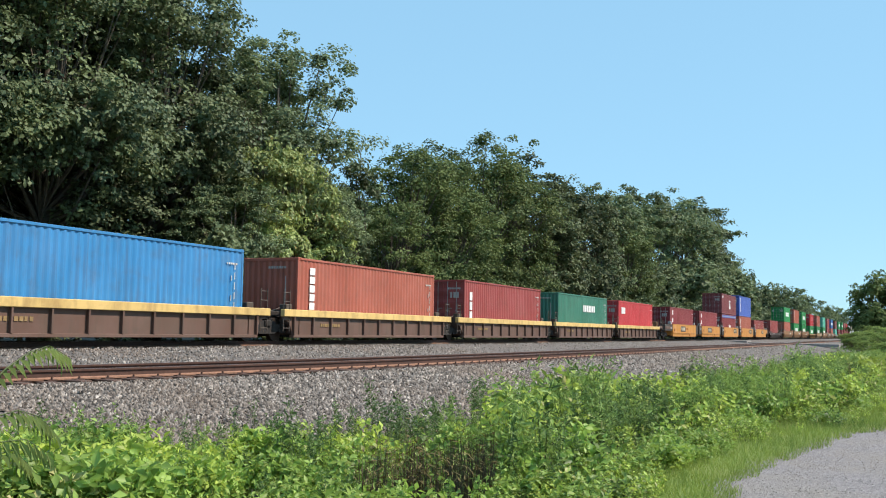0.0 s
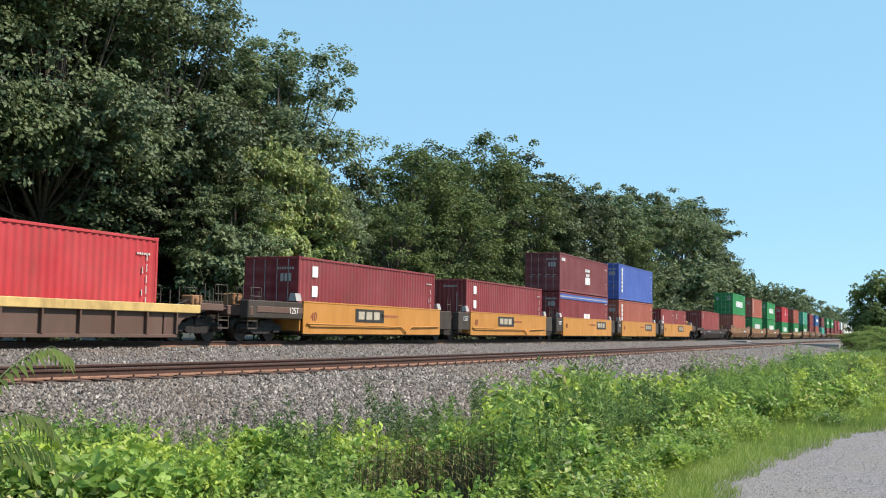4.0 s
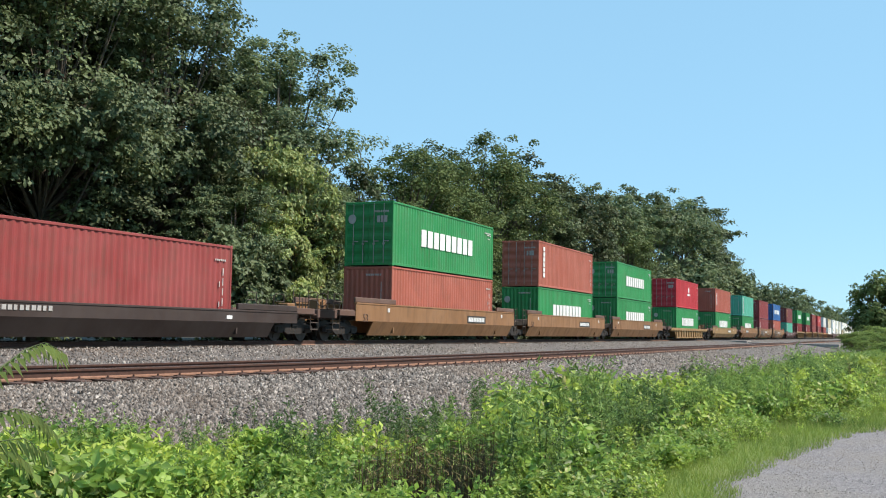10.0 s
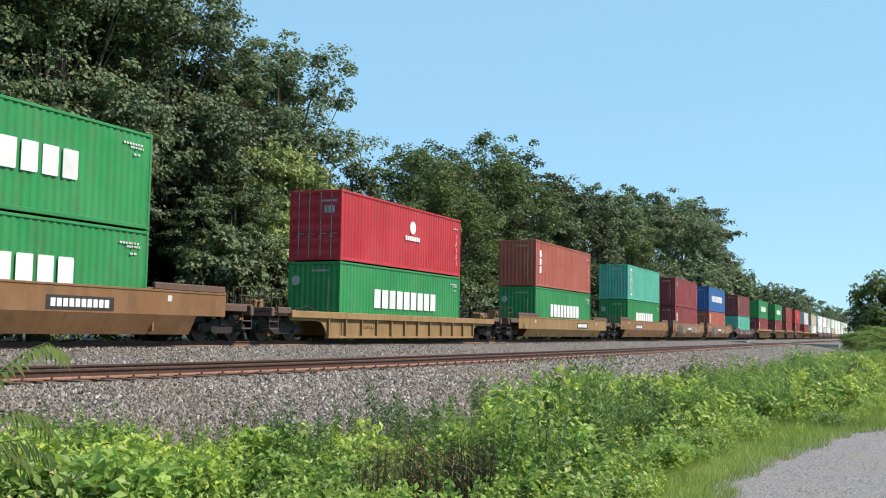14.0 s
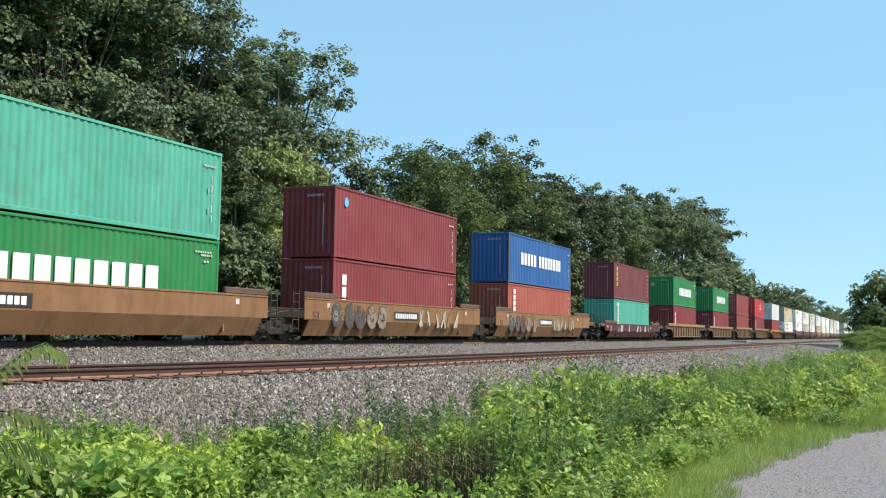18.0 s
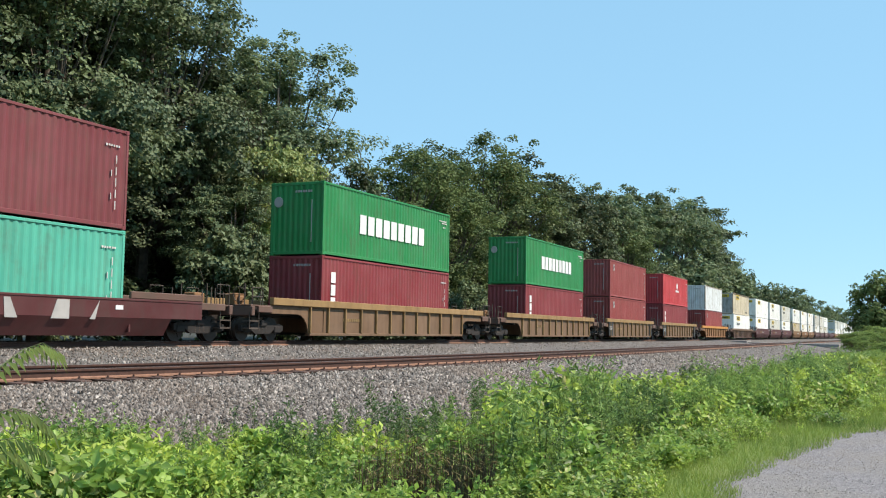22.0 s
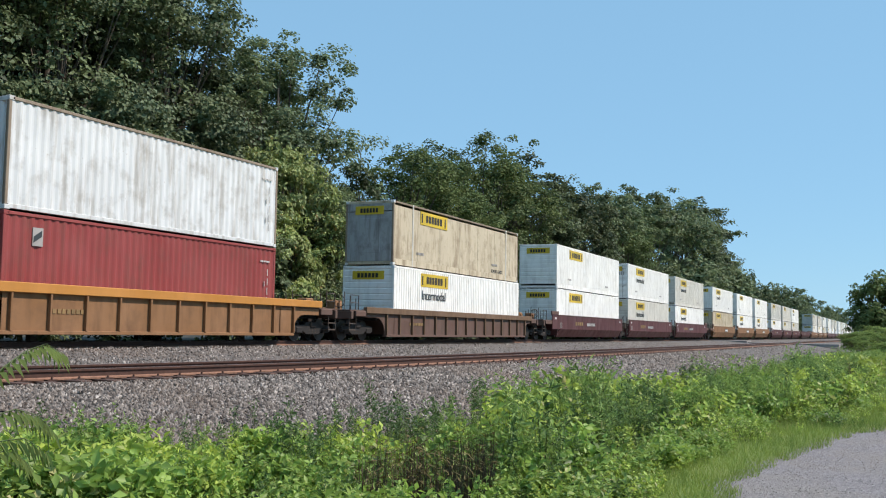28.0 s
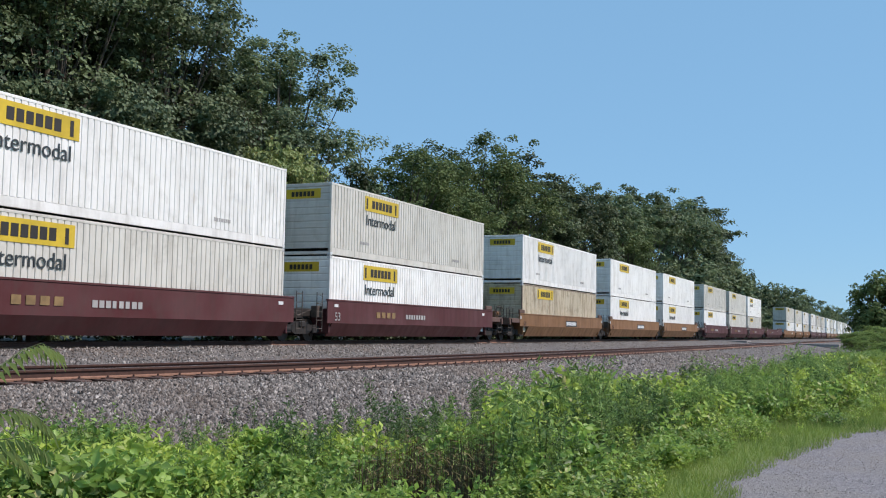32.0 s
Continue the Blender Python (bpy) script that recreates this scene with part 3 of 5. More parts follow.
def container(x, z, paint_name, L=12.19, H=2.896, doors=False, marks="", style="", seed=0, W=2.44):
    if L > 13 and not style:
        style, W = "groove", 2.6
    style = style or "wave"
    d = box_meshes(L, W, H, style)
    col = M[paint_name]
    size = "long ribbed" if style == "groove" else ("long flat-panelled" if style == "plate" else "corrugated steel")
    note = {"": "with small white codes", "line": "with a white block name", "upright": "with white upright marks", "badge": "with a small square badge",
            "centre": "with a small white emblem", "banner": "with a yellow name banner", "blue_band": "with white marks", "short": "with white block marks near its end",
            "plate": "with a tall white name plate", "gold": "with yellow upright marks", "dot": "with a round blue badge", "intermodal": "with banner and dark lettering"}.get(marks, "with white block marks")
    c = thing("shipping_container", f"{COLOUR[paint_name]} {size} container {note}", "container", group="containers on the train")
    frame_mat = M["weathered_rail"] if paint_name in ("grey_white", "tan") else col
    flip = pose(L, W, 0, 0, 0, 180)
    part("side_wall", d["side_wall"], col, c)
    part("side_wall", d["side_wall"], col, c, m=flip)
    part("roof", d["roof"], col, c, m=pose(0, 0, H - .01, -90, 0, 0) @ pose(0, 0, 0))
    part("floor", d["floor"], M["steel_dark"], c)
    for m in (None, flip):
        part("bottom_rail", d["bottom_rail"], col, c, m=m)
        part("top_rail", d["top_rail"], frame_mat, c, m=m)
    for px, py, rz in ((0, 0, 0), (L, 0, 90), (L, W, 180), (0, W, 270)):
        part("corner_post", d["corner_post"], frame_mat if paint_name != "deep_blue" else M["steel_grey"], c, m=pose(px, py, 0, 0, 0, rz))
        if x < 760:
            for pz in (0, H - .118):
                sx = .178 if rz in (90, 270) else 0
                part("corner_casting", d["corner_casting"], col if style == "wave" else M["grey_white"], c, m=pose(px if not (rz in (90, 270)) else px, py, pz, 0, 0, rz))
    near = pose(0, W, 0, 0, 0, -90)          # the end at x = 0
    for nm in ("header", "door_sill"):
        part(nm, d[nm], col, c, m=near)
        part(nm, d[nm], col, c, m=pose(L, 0, 0, 0, 0, 90))
    part("end_wall", d["end_wall"], col, c, m=pose(L, 0, 0, 0, 0, 90))
    if doors:
        part("door", d["door"], col, c, m=near)
        part("door", d["door"], col, c, m=near @ pose(W, 0, 0) @ Matrix.Diagonal((-1, 1, 1, 1)))
        for u in (.45, .95, W - .95, W - .45):
            part("locking_bar", d["locking_bar"], M["bar_grey"], c, m=near @ pose(u, 0, 0))
        gm = Geo()
        bars(gm, W - .95, H - .5, .75, .09, 7, seed=seed)
        bars(gm, W - .8, H - .95, .55, .3, 3, seed=seed + 1)
        tagged(part("code_panel", gm, M["lettering_grey"], c, "rows of faint pale codes", near), kind="stuff")
    else:
        part("end_wall", d["end_wall"], M["end_grey"] if style == "plate" else col, c, m=near)
    lab, big = Geo(), Geo()
    kinds = marks.split("+")
    if style == "wave":
        # small codes at the far end of the side
        bars(lab, L - .95, H - .55, .6, .06, 6, seed=seed)
        if paint_name not in ("green",):
            for k in range(5):
                lab.box(L - .52, L - .485, -.012, .004, .55 + k * .33, .55 + k * .33 + .24)
                if k % 2:
                    lab.box(L - .70, L - .67, -.012, .004, .5 + k * .33, .5 + k * .33 + .18)
        else:
            bars(lab, L - 1.25, H - .45, .85, .06, 7, seed=seed)
            bars(lab, L - .8, H - .75, .3, .06, 2, seed=seed)
    for kind in kinds:
        if kind == "line":
            glyphs(big, 2.95, 1.09, 6.4, .80, 9, .22, seed=11)
        elif kind == "line2":
            glyphs(big, 2.1, H * .40, 2.9, .72, 5, .26, seed=5)
            glyphs(big, 5.4, H * .40, 4.5, .72, 8, .26, seed=6)
        elif kind == "upright":
            glyphs(big, .85, H - .35, .36, .33, 6, .18, upright=True, seed=8)
        elif kind == "upright3":
            glyphs(big, .7, H - .62, .34, .5, 3, .15, upright=True, seed=9)
        elif kind == "short":
            glyphs(big, .9, H - 1.05, 1.25, .52, 3, .12, seed=10)
        elif kind == "word":
            glyphs(big, 5.75, H - 1.15, 3.1, .46, 7, .3, seed=12)
        elif kind == "pair":
            glyphs(big, .95, H - .75, .45, .42, 1, .1, seed=13)
            glyphs(big, .95, H - 1.5, .45, .42, 1, .1, seed=14)
        elif kind in ("centre",):
            big.prism([(6.6 + .3 * math.cos(a * math.pi / 8), 1.95 + .3 * math.sin(a * math.pi / 8)) for a in range(16)], -.012, .004, "y")
            glyphs(big, 5.85, 1.35, 1.55, .2, 8, .2, seed=15)
        elif kind == "blue_band":
            glyphs(big, 6.0, H * .62, 1.2, .22, 4, .3, seed=16)
            glyphs(big, 6.2, H * .50, .9, .2, 3, .3, seed=17)
            glyphs(big, 6.0, H * .28, 1.25, .5, 3, .1, seed=18)
            glyphs(big, .4, H - .55, .8, .22, 6, .3, seed=19)
        elif kind == "low":
            glyphs(big, 5.7, H * .36, 1.5, .5, 3, .1, seed=20)
    if lab.v:
        tagged(part("stencil", lab, M["lettering_pale"], c, "small pale codes"), kind="stuff")
    pieces("block_mark", big, M["lettering"], c)
    if "badge" in kinds:
        part("badge", Geo().box(.95, 1.30, -.012, .004, H - .84, H - .36), M["lettering_grey"], c, "small square pale badge")
        part("badge_stripe", Geo().prism([(.98, H - .76), (1.26, H - .58), (1.26, H - .42), (.98, H - .60)], -.016, .0, "y"), M["lettering_dark"], c)
    if "dot" in kinds:
        part("badge", Geo().prism([(.9 + .17 * math.cos(a * math.pi / 10), H - .6 + .2 * math.sin(a * math.pi / 10)) for a in range(20)], -.014, .004, "y"), M["light_blue"], c, "round light-blue badge")
    if "plate" in kinds:
        part("name_plate", Geo().box(.9, 1.42, -.01, .004, .35, H - .3), M["lettering"], c, "tall white name plate")
        pieces("plate_mark", glyphs(Geo(), 1.03, H - .5, .26, .24, 8, .25, y=-.018, upright=True, seed=21), M["sign_black"], c)
    if "gold" in kinds:
        pieces("block_mark", glyphs(Geo(), .75, H - .35, .38, .40, 4, .2, upright=True, seed=22), M["lettering_yellow"], c)
    if "low" in kinds:
        part("stripe", Geo().box(.12, L - .12, -.009, .03, H - .44, H - .12), M["violet_blue"], c, "blue band along the top")
        part("pinstripe", Geo().box(.12, L - .12, -.013, .03, H - .32, H - .25), M["lettering_grey"], c)
    if style != "wave":
        for u in (1.98, L - 1.98):
            part("mid_post", d["mid_post"], M["dull_white"] if style == "plate" else col, c, m=pose(u, 0, 0))
        if "banner" in kinds or "intermodal" in kinds:
            bn = part("banner", Geo().box(2.75, 5.85, -.016, .004, H - .82, H - .2), M["sign_yellow"], c, "yellow name banner")
            gm = glyphs(Geo(), 3.35, H - .68, 1.9, .34, 6, .22, y=-.022, seed=23)
            gm.box(2.85, 2.98, -.022, -.01, H - .74, H - .3).box(5.5, 5.63, -.022, -.01, H - .74, H - .3)
            tagged(part("banner_stencil", gm, M["sign_black"], bn), kind="stuff")
            part("end_banner", Geo().box(.5, W - .5, -.012, .004, H - .62, H - .24), M["sign_yellow"], c, "yellow banner on the end", near)
            tagged(part("end_banner_stencil", glyphs(Geo(), .75, H - .54, W - 1.5, .2, 6, .25, y=-.018, seed=24), M["sign_black"], c, m=near), kind="stuff")
        if "intermodal" in kinds:
            part("lettering", WORD, M["lettering_dark"], c, "dark lettering reading Intermodal", pose(2.85, -.02, H - 1.42))
        if style == "plate":
            part("lettering", LIFT, M["lettering_dark"], c, "dark lettering reading TOP LIFT ONLY", pose(L - 4.3, -.014, .36))
        gm = bars(Geo(), L - 4.2, .55 if style == "groove" else .72, .9, .12, 7, seed=seed)
        bars(gm, 2.4, .62, .8, .12, 6, seed=seed + 2)
        tagged(part("stencil", gm, M["lettering_grey"], c), kind="stuff")
    if paint_name == "green":
        part("end_badge", Geo().prism([(.38 + .19 * math.cos(a * math.pi / 10), H - .78 + .21 * math.sin(a * math.pi / 10)) for a in range(20)], -.045, .004, "y"), M["lettering_grey"], c, "round pale badge", near)
    if not doors and style == "wave":
        gm = bars(Geo(), W - 1.3, H - .42, .8, .09, 7, seed=seed)
        gm.box(W - .55, W - .52, -.012, .03, .5, H - .7)
        tagged(part("stencil", gm, M["lettering_grey"], c, m=near), kind="stuff")
    MOVERS.append((c, x, TRACK_Y - W / 2, z + MAIN_Z))
    return c


WORD = words("Intermodal", .62)
LIFT = words("TOP LIFT ONLY", .24)
NUM = {s: words(s, .46) for s in ("40", "53", "125T")}


# ---- trucks and cars ----
FRAME = [(-1.28, .36), (-1.28, .56), (-1.0, .62), (-.62, .60), (-.42, .72), (.42, .72), (.62, .60), (1.0, .62), (1.28, .56), (1.28, .36), (1.05, .34), (.80, .44), (.45, .26), (-.45, .26), (-.80, .44), (-1.05, .34)]
WHEELSET = Geo()
for sgn in (-1, 1):
    y0 = sgn * .70
    WHEELSET.disc(0, 0, y0, y0 + sgn * .13, .42, 24).disc(0, 0, y0 - sgn * .03, y0, .46, 24).disc(0, 0, y0 + sgn * .13, y0 + sgn * .17, .12, 10)
    WHEELSET.box(-.03, .03, min(y0, y0 + sgn * .15), max(y0, y0 + sgn * .15), .15, .33)
WHEELSET.tube([(0, -.9, 0), (0, .9, 0)], .08, 8)
WHEELSET = WHEELSET.mesh("wheelset")
SIDEFRAME = Geo().prism(FRAME, -.07, .07, "y").box(-1.14, -.74, -.10, .05, .30, .52, .02).box(.74, 1.14, -.10, .05, .30, .52, .02).mesh("side_frame")
SPRING = Geo()
for k in range(3):
    for q in range(4):
        SPRING.tube([(-.22 + k * .22, 0, .30 + q * .06), (-.22 + k * .22, 0, .335 + q * .06)], .085, 6)
SPRING = SPRING.mesh("spring_nest")
BOLSTER = Geo().box(-.2, .2, -1.15, 1.15, .52, .74, .03).box(-.35, .35, -.35, .35, .74, .84).mesh("bolster")


def truck(car, x, world_x):
    t = part("truck", BOLSTER, M["steel_dark"], car, "dark two-axle truck", pose(x, 0, 0))
    for s in (-1, 1):
        part("side_frame", SIDEFRAME, M["steel_dark"], t, m=pose(0, s * 1.02, 0) @ (Matrix.Identity(4) if s < 0 else pose(0, 0, 0, 0, 0, 180)))
        part("spring_nest", SPRING, M["steel_grey"], t, m=pose(0, s * 1.02, 0))
    for u in (-.89, .89):
        w = part("wheelset", WHEELSET, M["wheel_steel"], t, m=pose(u, 0, .42))
        SPINNERS.append((w, u, world_x + u))
    return t


def ladder(car, x, z0, z1, y=-1.42, mat="steel_grey", name="ladder"):
    gm = Geo().tube([(x - .2, y, z0), (x - .2, y, z1)], .02, 6).tube([(x + .2, y, z0), (x + .2, y, z1)], .02, 6)
    z = z0 + .12
    while z < z1 - .02:
        gm.tube([(x - .2, y, z), (x + .2, y, z)], .016, 6)
        z += .32
    return part(name, gm, M[mat], car)


SIDE_Y = 1.50


def well_car(x0, x1, mid_l, mid_r, joint_l, joint_r, look_kind, body, sill, zs, zb, num="", tags=""):
    """One well unit round a container from x0 to x1; mid_l and mid_r are where it meets its neighbours."""
    label = {"rib": f"{sill.replace('_', ' ')} topped ribbed steel well car", "fold": f"{body.replace('_', ' ')} folded-side steel well car", "flat": "bright yellow smooth-sided steel well car with black signs"}[look_kind]
    car = thing("well_car", label + (" covered in graffiti" if "graffiti" in tags else ", dirty and weathered"), "railroad car", group="well cars of the train")
    ox = (x0 + x1) / 2
    a, b = x0 - ox, x1 - ox
    ml, mr = mid_l - ox, mid_r - ox
    gap = 1.8 if look_kind == "rib" and x0 > 95 else 2.2
    end_l = ml + (gap if joint_l == "couple" else (.45 if look_kind == "rib" and joint_l == "art" and x0 < 95 else 1.2))
    end_r = mr - (gap if joint_r == "couple" else (.45 if look_kind == "rib" and joint_r == "art" and x0 < 95 else 1.2))
    if look_kind == "flat":
        end_l, end_r = a - .05, b + (.05 if joint_r == "art" else 2.1)
    mat, smat = M[body], M[sill]
    for s in (-1, 1):
        turn = Matrix.Identity(4) if s < 0 else Matrix.Diagonal((1, -1, 1, 1))
        y = -SIDE_Y
        if look_kind == "rib":
            arch_l, arch_r = max(.6, a - end_l - .35) * .75, max(.6, end_r - b - .35) * .75
            wl, wr = end_l + arch_l, end_r - arch_r
            part("top_sill", Geo().box(end_l, end_r, y - .02, y + .16, zs - .26, zs, .015), smat, car, m=turn)
            zk = min(.98, zs - .36)
            arc = [(math.sin(k * math.pi / 10), 1 - math.cos(k * math.pi / 10)) for k in range(6)]
            rl, rr, dz = min(.75, wl - end_l - .15), min(.75, end_r - wr - .15), zk - zb
            left = [(wl - rl + rl * u, zk - dz * v) for u, v in arc]
            right = [(wr + rr - rr * u, zk - dz * v) for u, v in reversed(arc)]
            gm = Geo().prism([(end_l + .05, zs - .26), (end_l + .05, zk)] + left + right + [(end_r - .05, zk), (end_r - .05, zs - .26)], y + .10, y + .14, "y")
            part("web_plate", gm, mat, car, m=turn)
            part("bottom_chord", Geo().box(wl, wr, y + .02, y + .22, zb, zb + .10, .01), mat, car, m=turn)
            n = max(6, round((wr - wl) / 1.32))
            for k in range(n + 1):
                u = wl + .04 + k * (wr - wl - .08) / n
                # on tagged cars the ribs take the sill's paint, not the web's
                part("rib", Geo().box(u - .035, u + .035, y + .0, y + .11, zb + .10, zs - .26, .008), smat if "ribs" in tags else mat, car, m=turn)
        elif look_kind == "fold":
            zf = {"charcoal": .64, "car_maroon": .68, "ochre": .66}.get(body, .80)
            arch_l, arch_r = (1.5 if joint_l == "couple" else .35), (1.5 if joint_r == "couple" else .35)
            up = Geo().box(end_l, end_r, y, y + .05, zf, zs, .012).box(end_l + .02, end_r - .02, y - .02, y + .12, zs - .06, zs + .004, .008)
            part("upper_side", up, mat, car, m=turn)
            gm = Geo().prism([(y, zf + .005), (y + .05, zf + .005), (y + .33, zb + .04), (y + .33, zb), (y + .28, zb)], end_l + arch_l, end_r - arch_r, "x")
            part("lower_side", gm, mat, car, m=turn)
            for e0, e1 in ((end_l, a - .05), (b + .05, end_r)):
                if e1 - e0 > .5:
                    part("end_rail", Geo().box(e0, e1, y + .02, y + .12, zs + .01, zs + .22, .02), M["dark_brown"] if body != "charcoal" else mat, car, m=turn)
        else:
            cut = .05 if joint_r == "art" else 1.9
            part("side_plate", Geo().prism([(end_l, zb), (end_r - cut, zb), (end_r - cut * .7, .86 if cut > 1 else zb + .02), (end_r, .9 if cut > 1 else zb + .04), (end_r, zs), (end_l, zs)], y, y + .06, "y").box(end_l, end_r, y - .015, y + .1, zs - .05, zs + .002, .006), mat, car, m=turn)
            part("bottom_chord", Geo().box(end_l + .1, end_r - .1 - (cut if cut > 1 else 0), y + .08, y + .25, zb - .07, zb + .02, .01), M["steel_dark"], car, m=turn)
            if "pipe" in tags:
                gm = Geo().tube([(end_l + .2, y - .05, zb + .38), (b - 4.2, y - .05, zb + .33), (b - 3.7, y - .05, zb + .08), (b - 3.2, y - .05, zb + .33), (end_r - .2, y - .05, zb + .38)], .03, 6)
                gm.box(end_l + .4, b - 4.6, y - .06, y + .02, zb + .27, zb + .33, .01)
                part("brake_pipe", gm, mat, car, m=turn)
    # floor of the well and cross bearers
    part("well_floor", Geo().box(a - .2, b + .2, -1.2, 1.2, zb + .02, zb + .10), M["steel_dark"], car)
    for u in (a - .12, b + .12):
        part("bulkhead", Geo().box(u - .04, u + .04, -1.4, 1.4, zb + .1, min(zs, 1.25), .01), mat, car)
    # the ends over the trucks
    for side, joint, mid, end, inner in ((-1, joint_l, ml, end_l, a), (1, joint_r, mr, end_r, b)):
        reach = mid - side * (.55 if joint == "couple" else .1)
        lo, hi = sorted((inner + side * .1, reach))
        zt = min(zs, 1.30) - .06
        part("end_deck", Geo().box(lo, hi, -.62, .62, .86, zt, .02), M["steel_dark"] if look_kind != "flat" else M["slate"], car)
        if look_kind == "flat":
            lo, hi = sorted((end, mid - side * .45))
            for sy in (-1, 1):
                y0, y1 = sorted((sy * 1.46, sy * 1.1))
                part("end_box", Geo().box(lo, hi, y0, y1, .52 if joint == "art" else .8, zs - .06, .03), M["slate"], car, "dark grey end box")
            blo, bhi = sorted((end - side * .02, end + side * .35))
            part("cone_stand", Geo().prism([(-1.4, zs), (-1.05, zs), (-1.12, zs + .28), (-1.33, zs + .28)], blo, bhi, "x"), M["lettering_grey"], car)
        if joint == "couple":
            truck(car, mid - side * 1.78, mid - side * 1.78 + ox)
            lo, hi = sorted((mid, reach))
            part("coupler", Geo().box(lo, hi, -.14, .14, .72, 1.0, .03).box(min(mid, mid - side * .3), max(mid, mid - side * .3), -.2, .2, .68, 1.02, .04), M["wheel_steel"], car)
            lo, hi = sorted((reach, reach - side * .18))
            part("end_sill", Geo().box(lo, hi, -1.48, 1.48, .88, 1.2, .02), M["dark_brown"], car)
            for sy in (-1, 1):
                y0 = sy * 1.38
                gm = Geo().tube([(reach - side * .1, y0, 1.2), (reach - side * .1, y0, 1.85), (reach - side * .75, y0, 1.85), (reach - side * .75, y0, 1.15)], .022, 6)
                gm.tube([(reach - side * .1, y0, 1.55), (reach - side * .75, y0, 1.55)], .016, 6)
                part("handrail", gm, M["steel_grey"], car)
                step = Geo().box(min(reach, reach - side * .55), max(reach, reach - side * .55), min(y0, y0 - sy * .3), max(y0, y0 - sy * .3), .42, .47).box(min(reach, reach - side * .55), max(reach, reach - side * .55), min(y0, y0 - sy * .3), max(y0, y0 - sy * .3), .68, .72)
                for q in (0, .55):
                    step.tube([(reach - side * q, y0, .42), (reach - side * q, y0, 1.0)], .018, 5)
                part("step", step, M["steel_grey"], car)
                lo, hi = sorted((reach - side * .4, end))
                if hi - lo > .3:
                    part("side_beam", Geo().box(lo, hi, min(y0, y0 + sy * .1), max(y0, y0 + sy * .1), 1.0, 1.22, .015), M["dark_brown"], car)
            gm = Geo().tube([(mid - side * .5, .4, .8), (mid - side * .25, .42, .45), (mid, .4, .42)], .03, 6)
            gm.tube([(inner + side * .9, -.95, 1.05), (inner + side * 1.9, -.9, 1.32), (inner + side * 2.6, -.6, 1.12)], .025, 6)
            part("air_hose", gm, M["steel_dark"], car)
            if look_kind == "flat" and side > 0:
                part("air_tank", Geo().tube([(inner + side * .5, -.95, zs + .26), (inner + side * 1.6, -.95, zs + .26)], [.21, .21], 14).box(min(inner + side * .9, inner + side * 1.5), max(inner + side * .9, inner + side * 1.5), -1.1, -.8, zt, zs + .1), M["rust_brown"], car)
            for q, hgt in ((.15, .75), (.62, .6), (1.1, .5)):
                for sy in (-1.05, .55):
                    post = Geo().tube([(reach - side * q, sy, zt), (reach - side * q, sy, zt + hgt)], .022, 6).box(reach - side * q - .05, reach - side * q + .05, sy - .05, sy + .05, zt - .06, zt + .03)
                    part("post", post, M["steel_grey"], car, "thin upright post on the car end")
            lo, hi = sorted((reach - side * .3, reach - side * .85))
            part("brake_box", Geo().box(lo, hi, -.55, -.1, zt, zt + .42, .03).box(lo + .12, hi - .12, -.62, -.5, zt + .12, zt + .32, .02), M["rust_brown"], car, "rusty brake gear box")
            lo, hi = sorted((reach, inner + side * .25))
            part("catwalk", Geo().box(lo, hi, -1.42, -.72, zt - .03, zt + .02, .008), M["dark_brown"], car, "worn steel walkway over the truck")
            if side < 0:
                rim = [(reach + .25, -.75 + .26 * math.cos(k * math.pi / 6), 1.62 + .26 * math.sin(k * math.pi / 6)) for k in range(13)]
                gm = Geo().tube(rim, .018, 5).tube([(reach + .25, -.75, 1.1), (reach + .25, -.75, 1.62)], .03, 6)
                for k in range(0, 12, 3):
                    gm.tube([rim[k], (reach + .25, -.75, 1.62)], .012, 4)
                part("brake_wheel", gm, M["steel_grey"], car)
        else:
            if side > 0:
                truck(car, mid, mid + ox)
            ladder(car, mid - side * .72, .35, 2.05 if look_kind == "flat" else 1.85)
            part("article_joint", Geo().box(min(mid, mid - side * .8), max(mid, mid - side * .8), -.35, .35, .78, 1.02, .03), M["wheel_steel"], car)
            gm = Geo().tube([(inner + side * .1, -.9, 1.35), (mid - side * .3, -.95, 1.05), (mid, -.9, .95)], .022, 6).box(min(inner + side * .3, inner + side * .7), max(inner + side * .3, inner + side * .7), -1.2, -.9, .9, 1.35, .02)
            part("brake_gear", gm, M["steel_grey"], car)
    # signs and lettering on the near side
    y = -SIDE_Y - .006
    zc = (zs + zb) / 2
    if look_kind == "flat":
        u = {"a": a + 3.9, "b": b - 4.1 if x0 < 158 else b - 5.4, "": a + 3.9}[tags.split("+")[-1] if tags.split("+")[-1] in ("a", "b") else ""]
        sg = part("sign", Geo().box(u, u + 2.5, y - .004, y + .02, zc - .12, zc + .42), M["sign_black"], car, "black sign with pale block marks")
        pieces("block_mark", glyphs(Geo(), u + .25, zc - .0, 2.0, .32, 3 if x0 < 158 else 8, .24, y=y - .012, seed=31), M["spray_pale"], sg)
        part("number", NUM["40"], M["faded_red"], car, "number 40", pose(a + .45, y - .006, zc - .1))
        part("load_limit", NUM["125T"], M["lettering"], car, "number 125T", pose(end_l - .93, y + .03, zc + .12) @ Matrix.Diagonal((.66, 1, .7, 1)))
        tagged(part("stencil", bars(Geo(), b - 6.0, zc + .12, 1.6, .10, 9, y=y - .004), M["faded_red"], car), kind="stuff")
    elif look_kind == "fold":
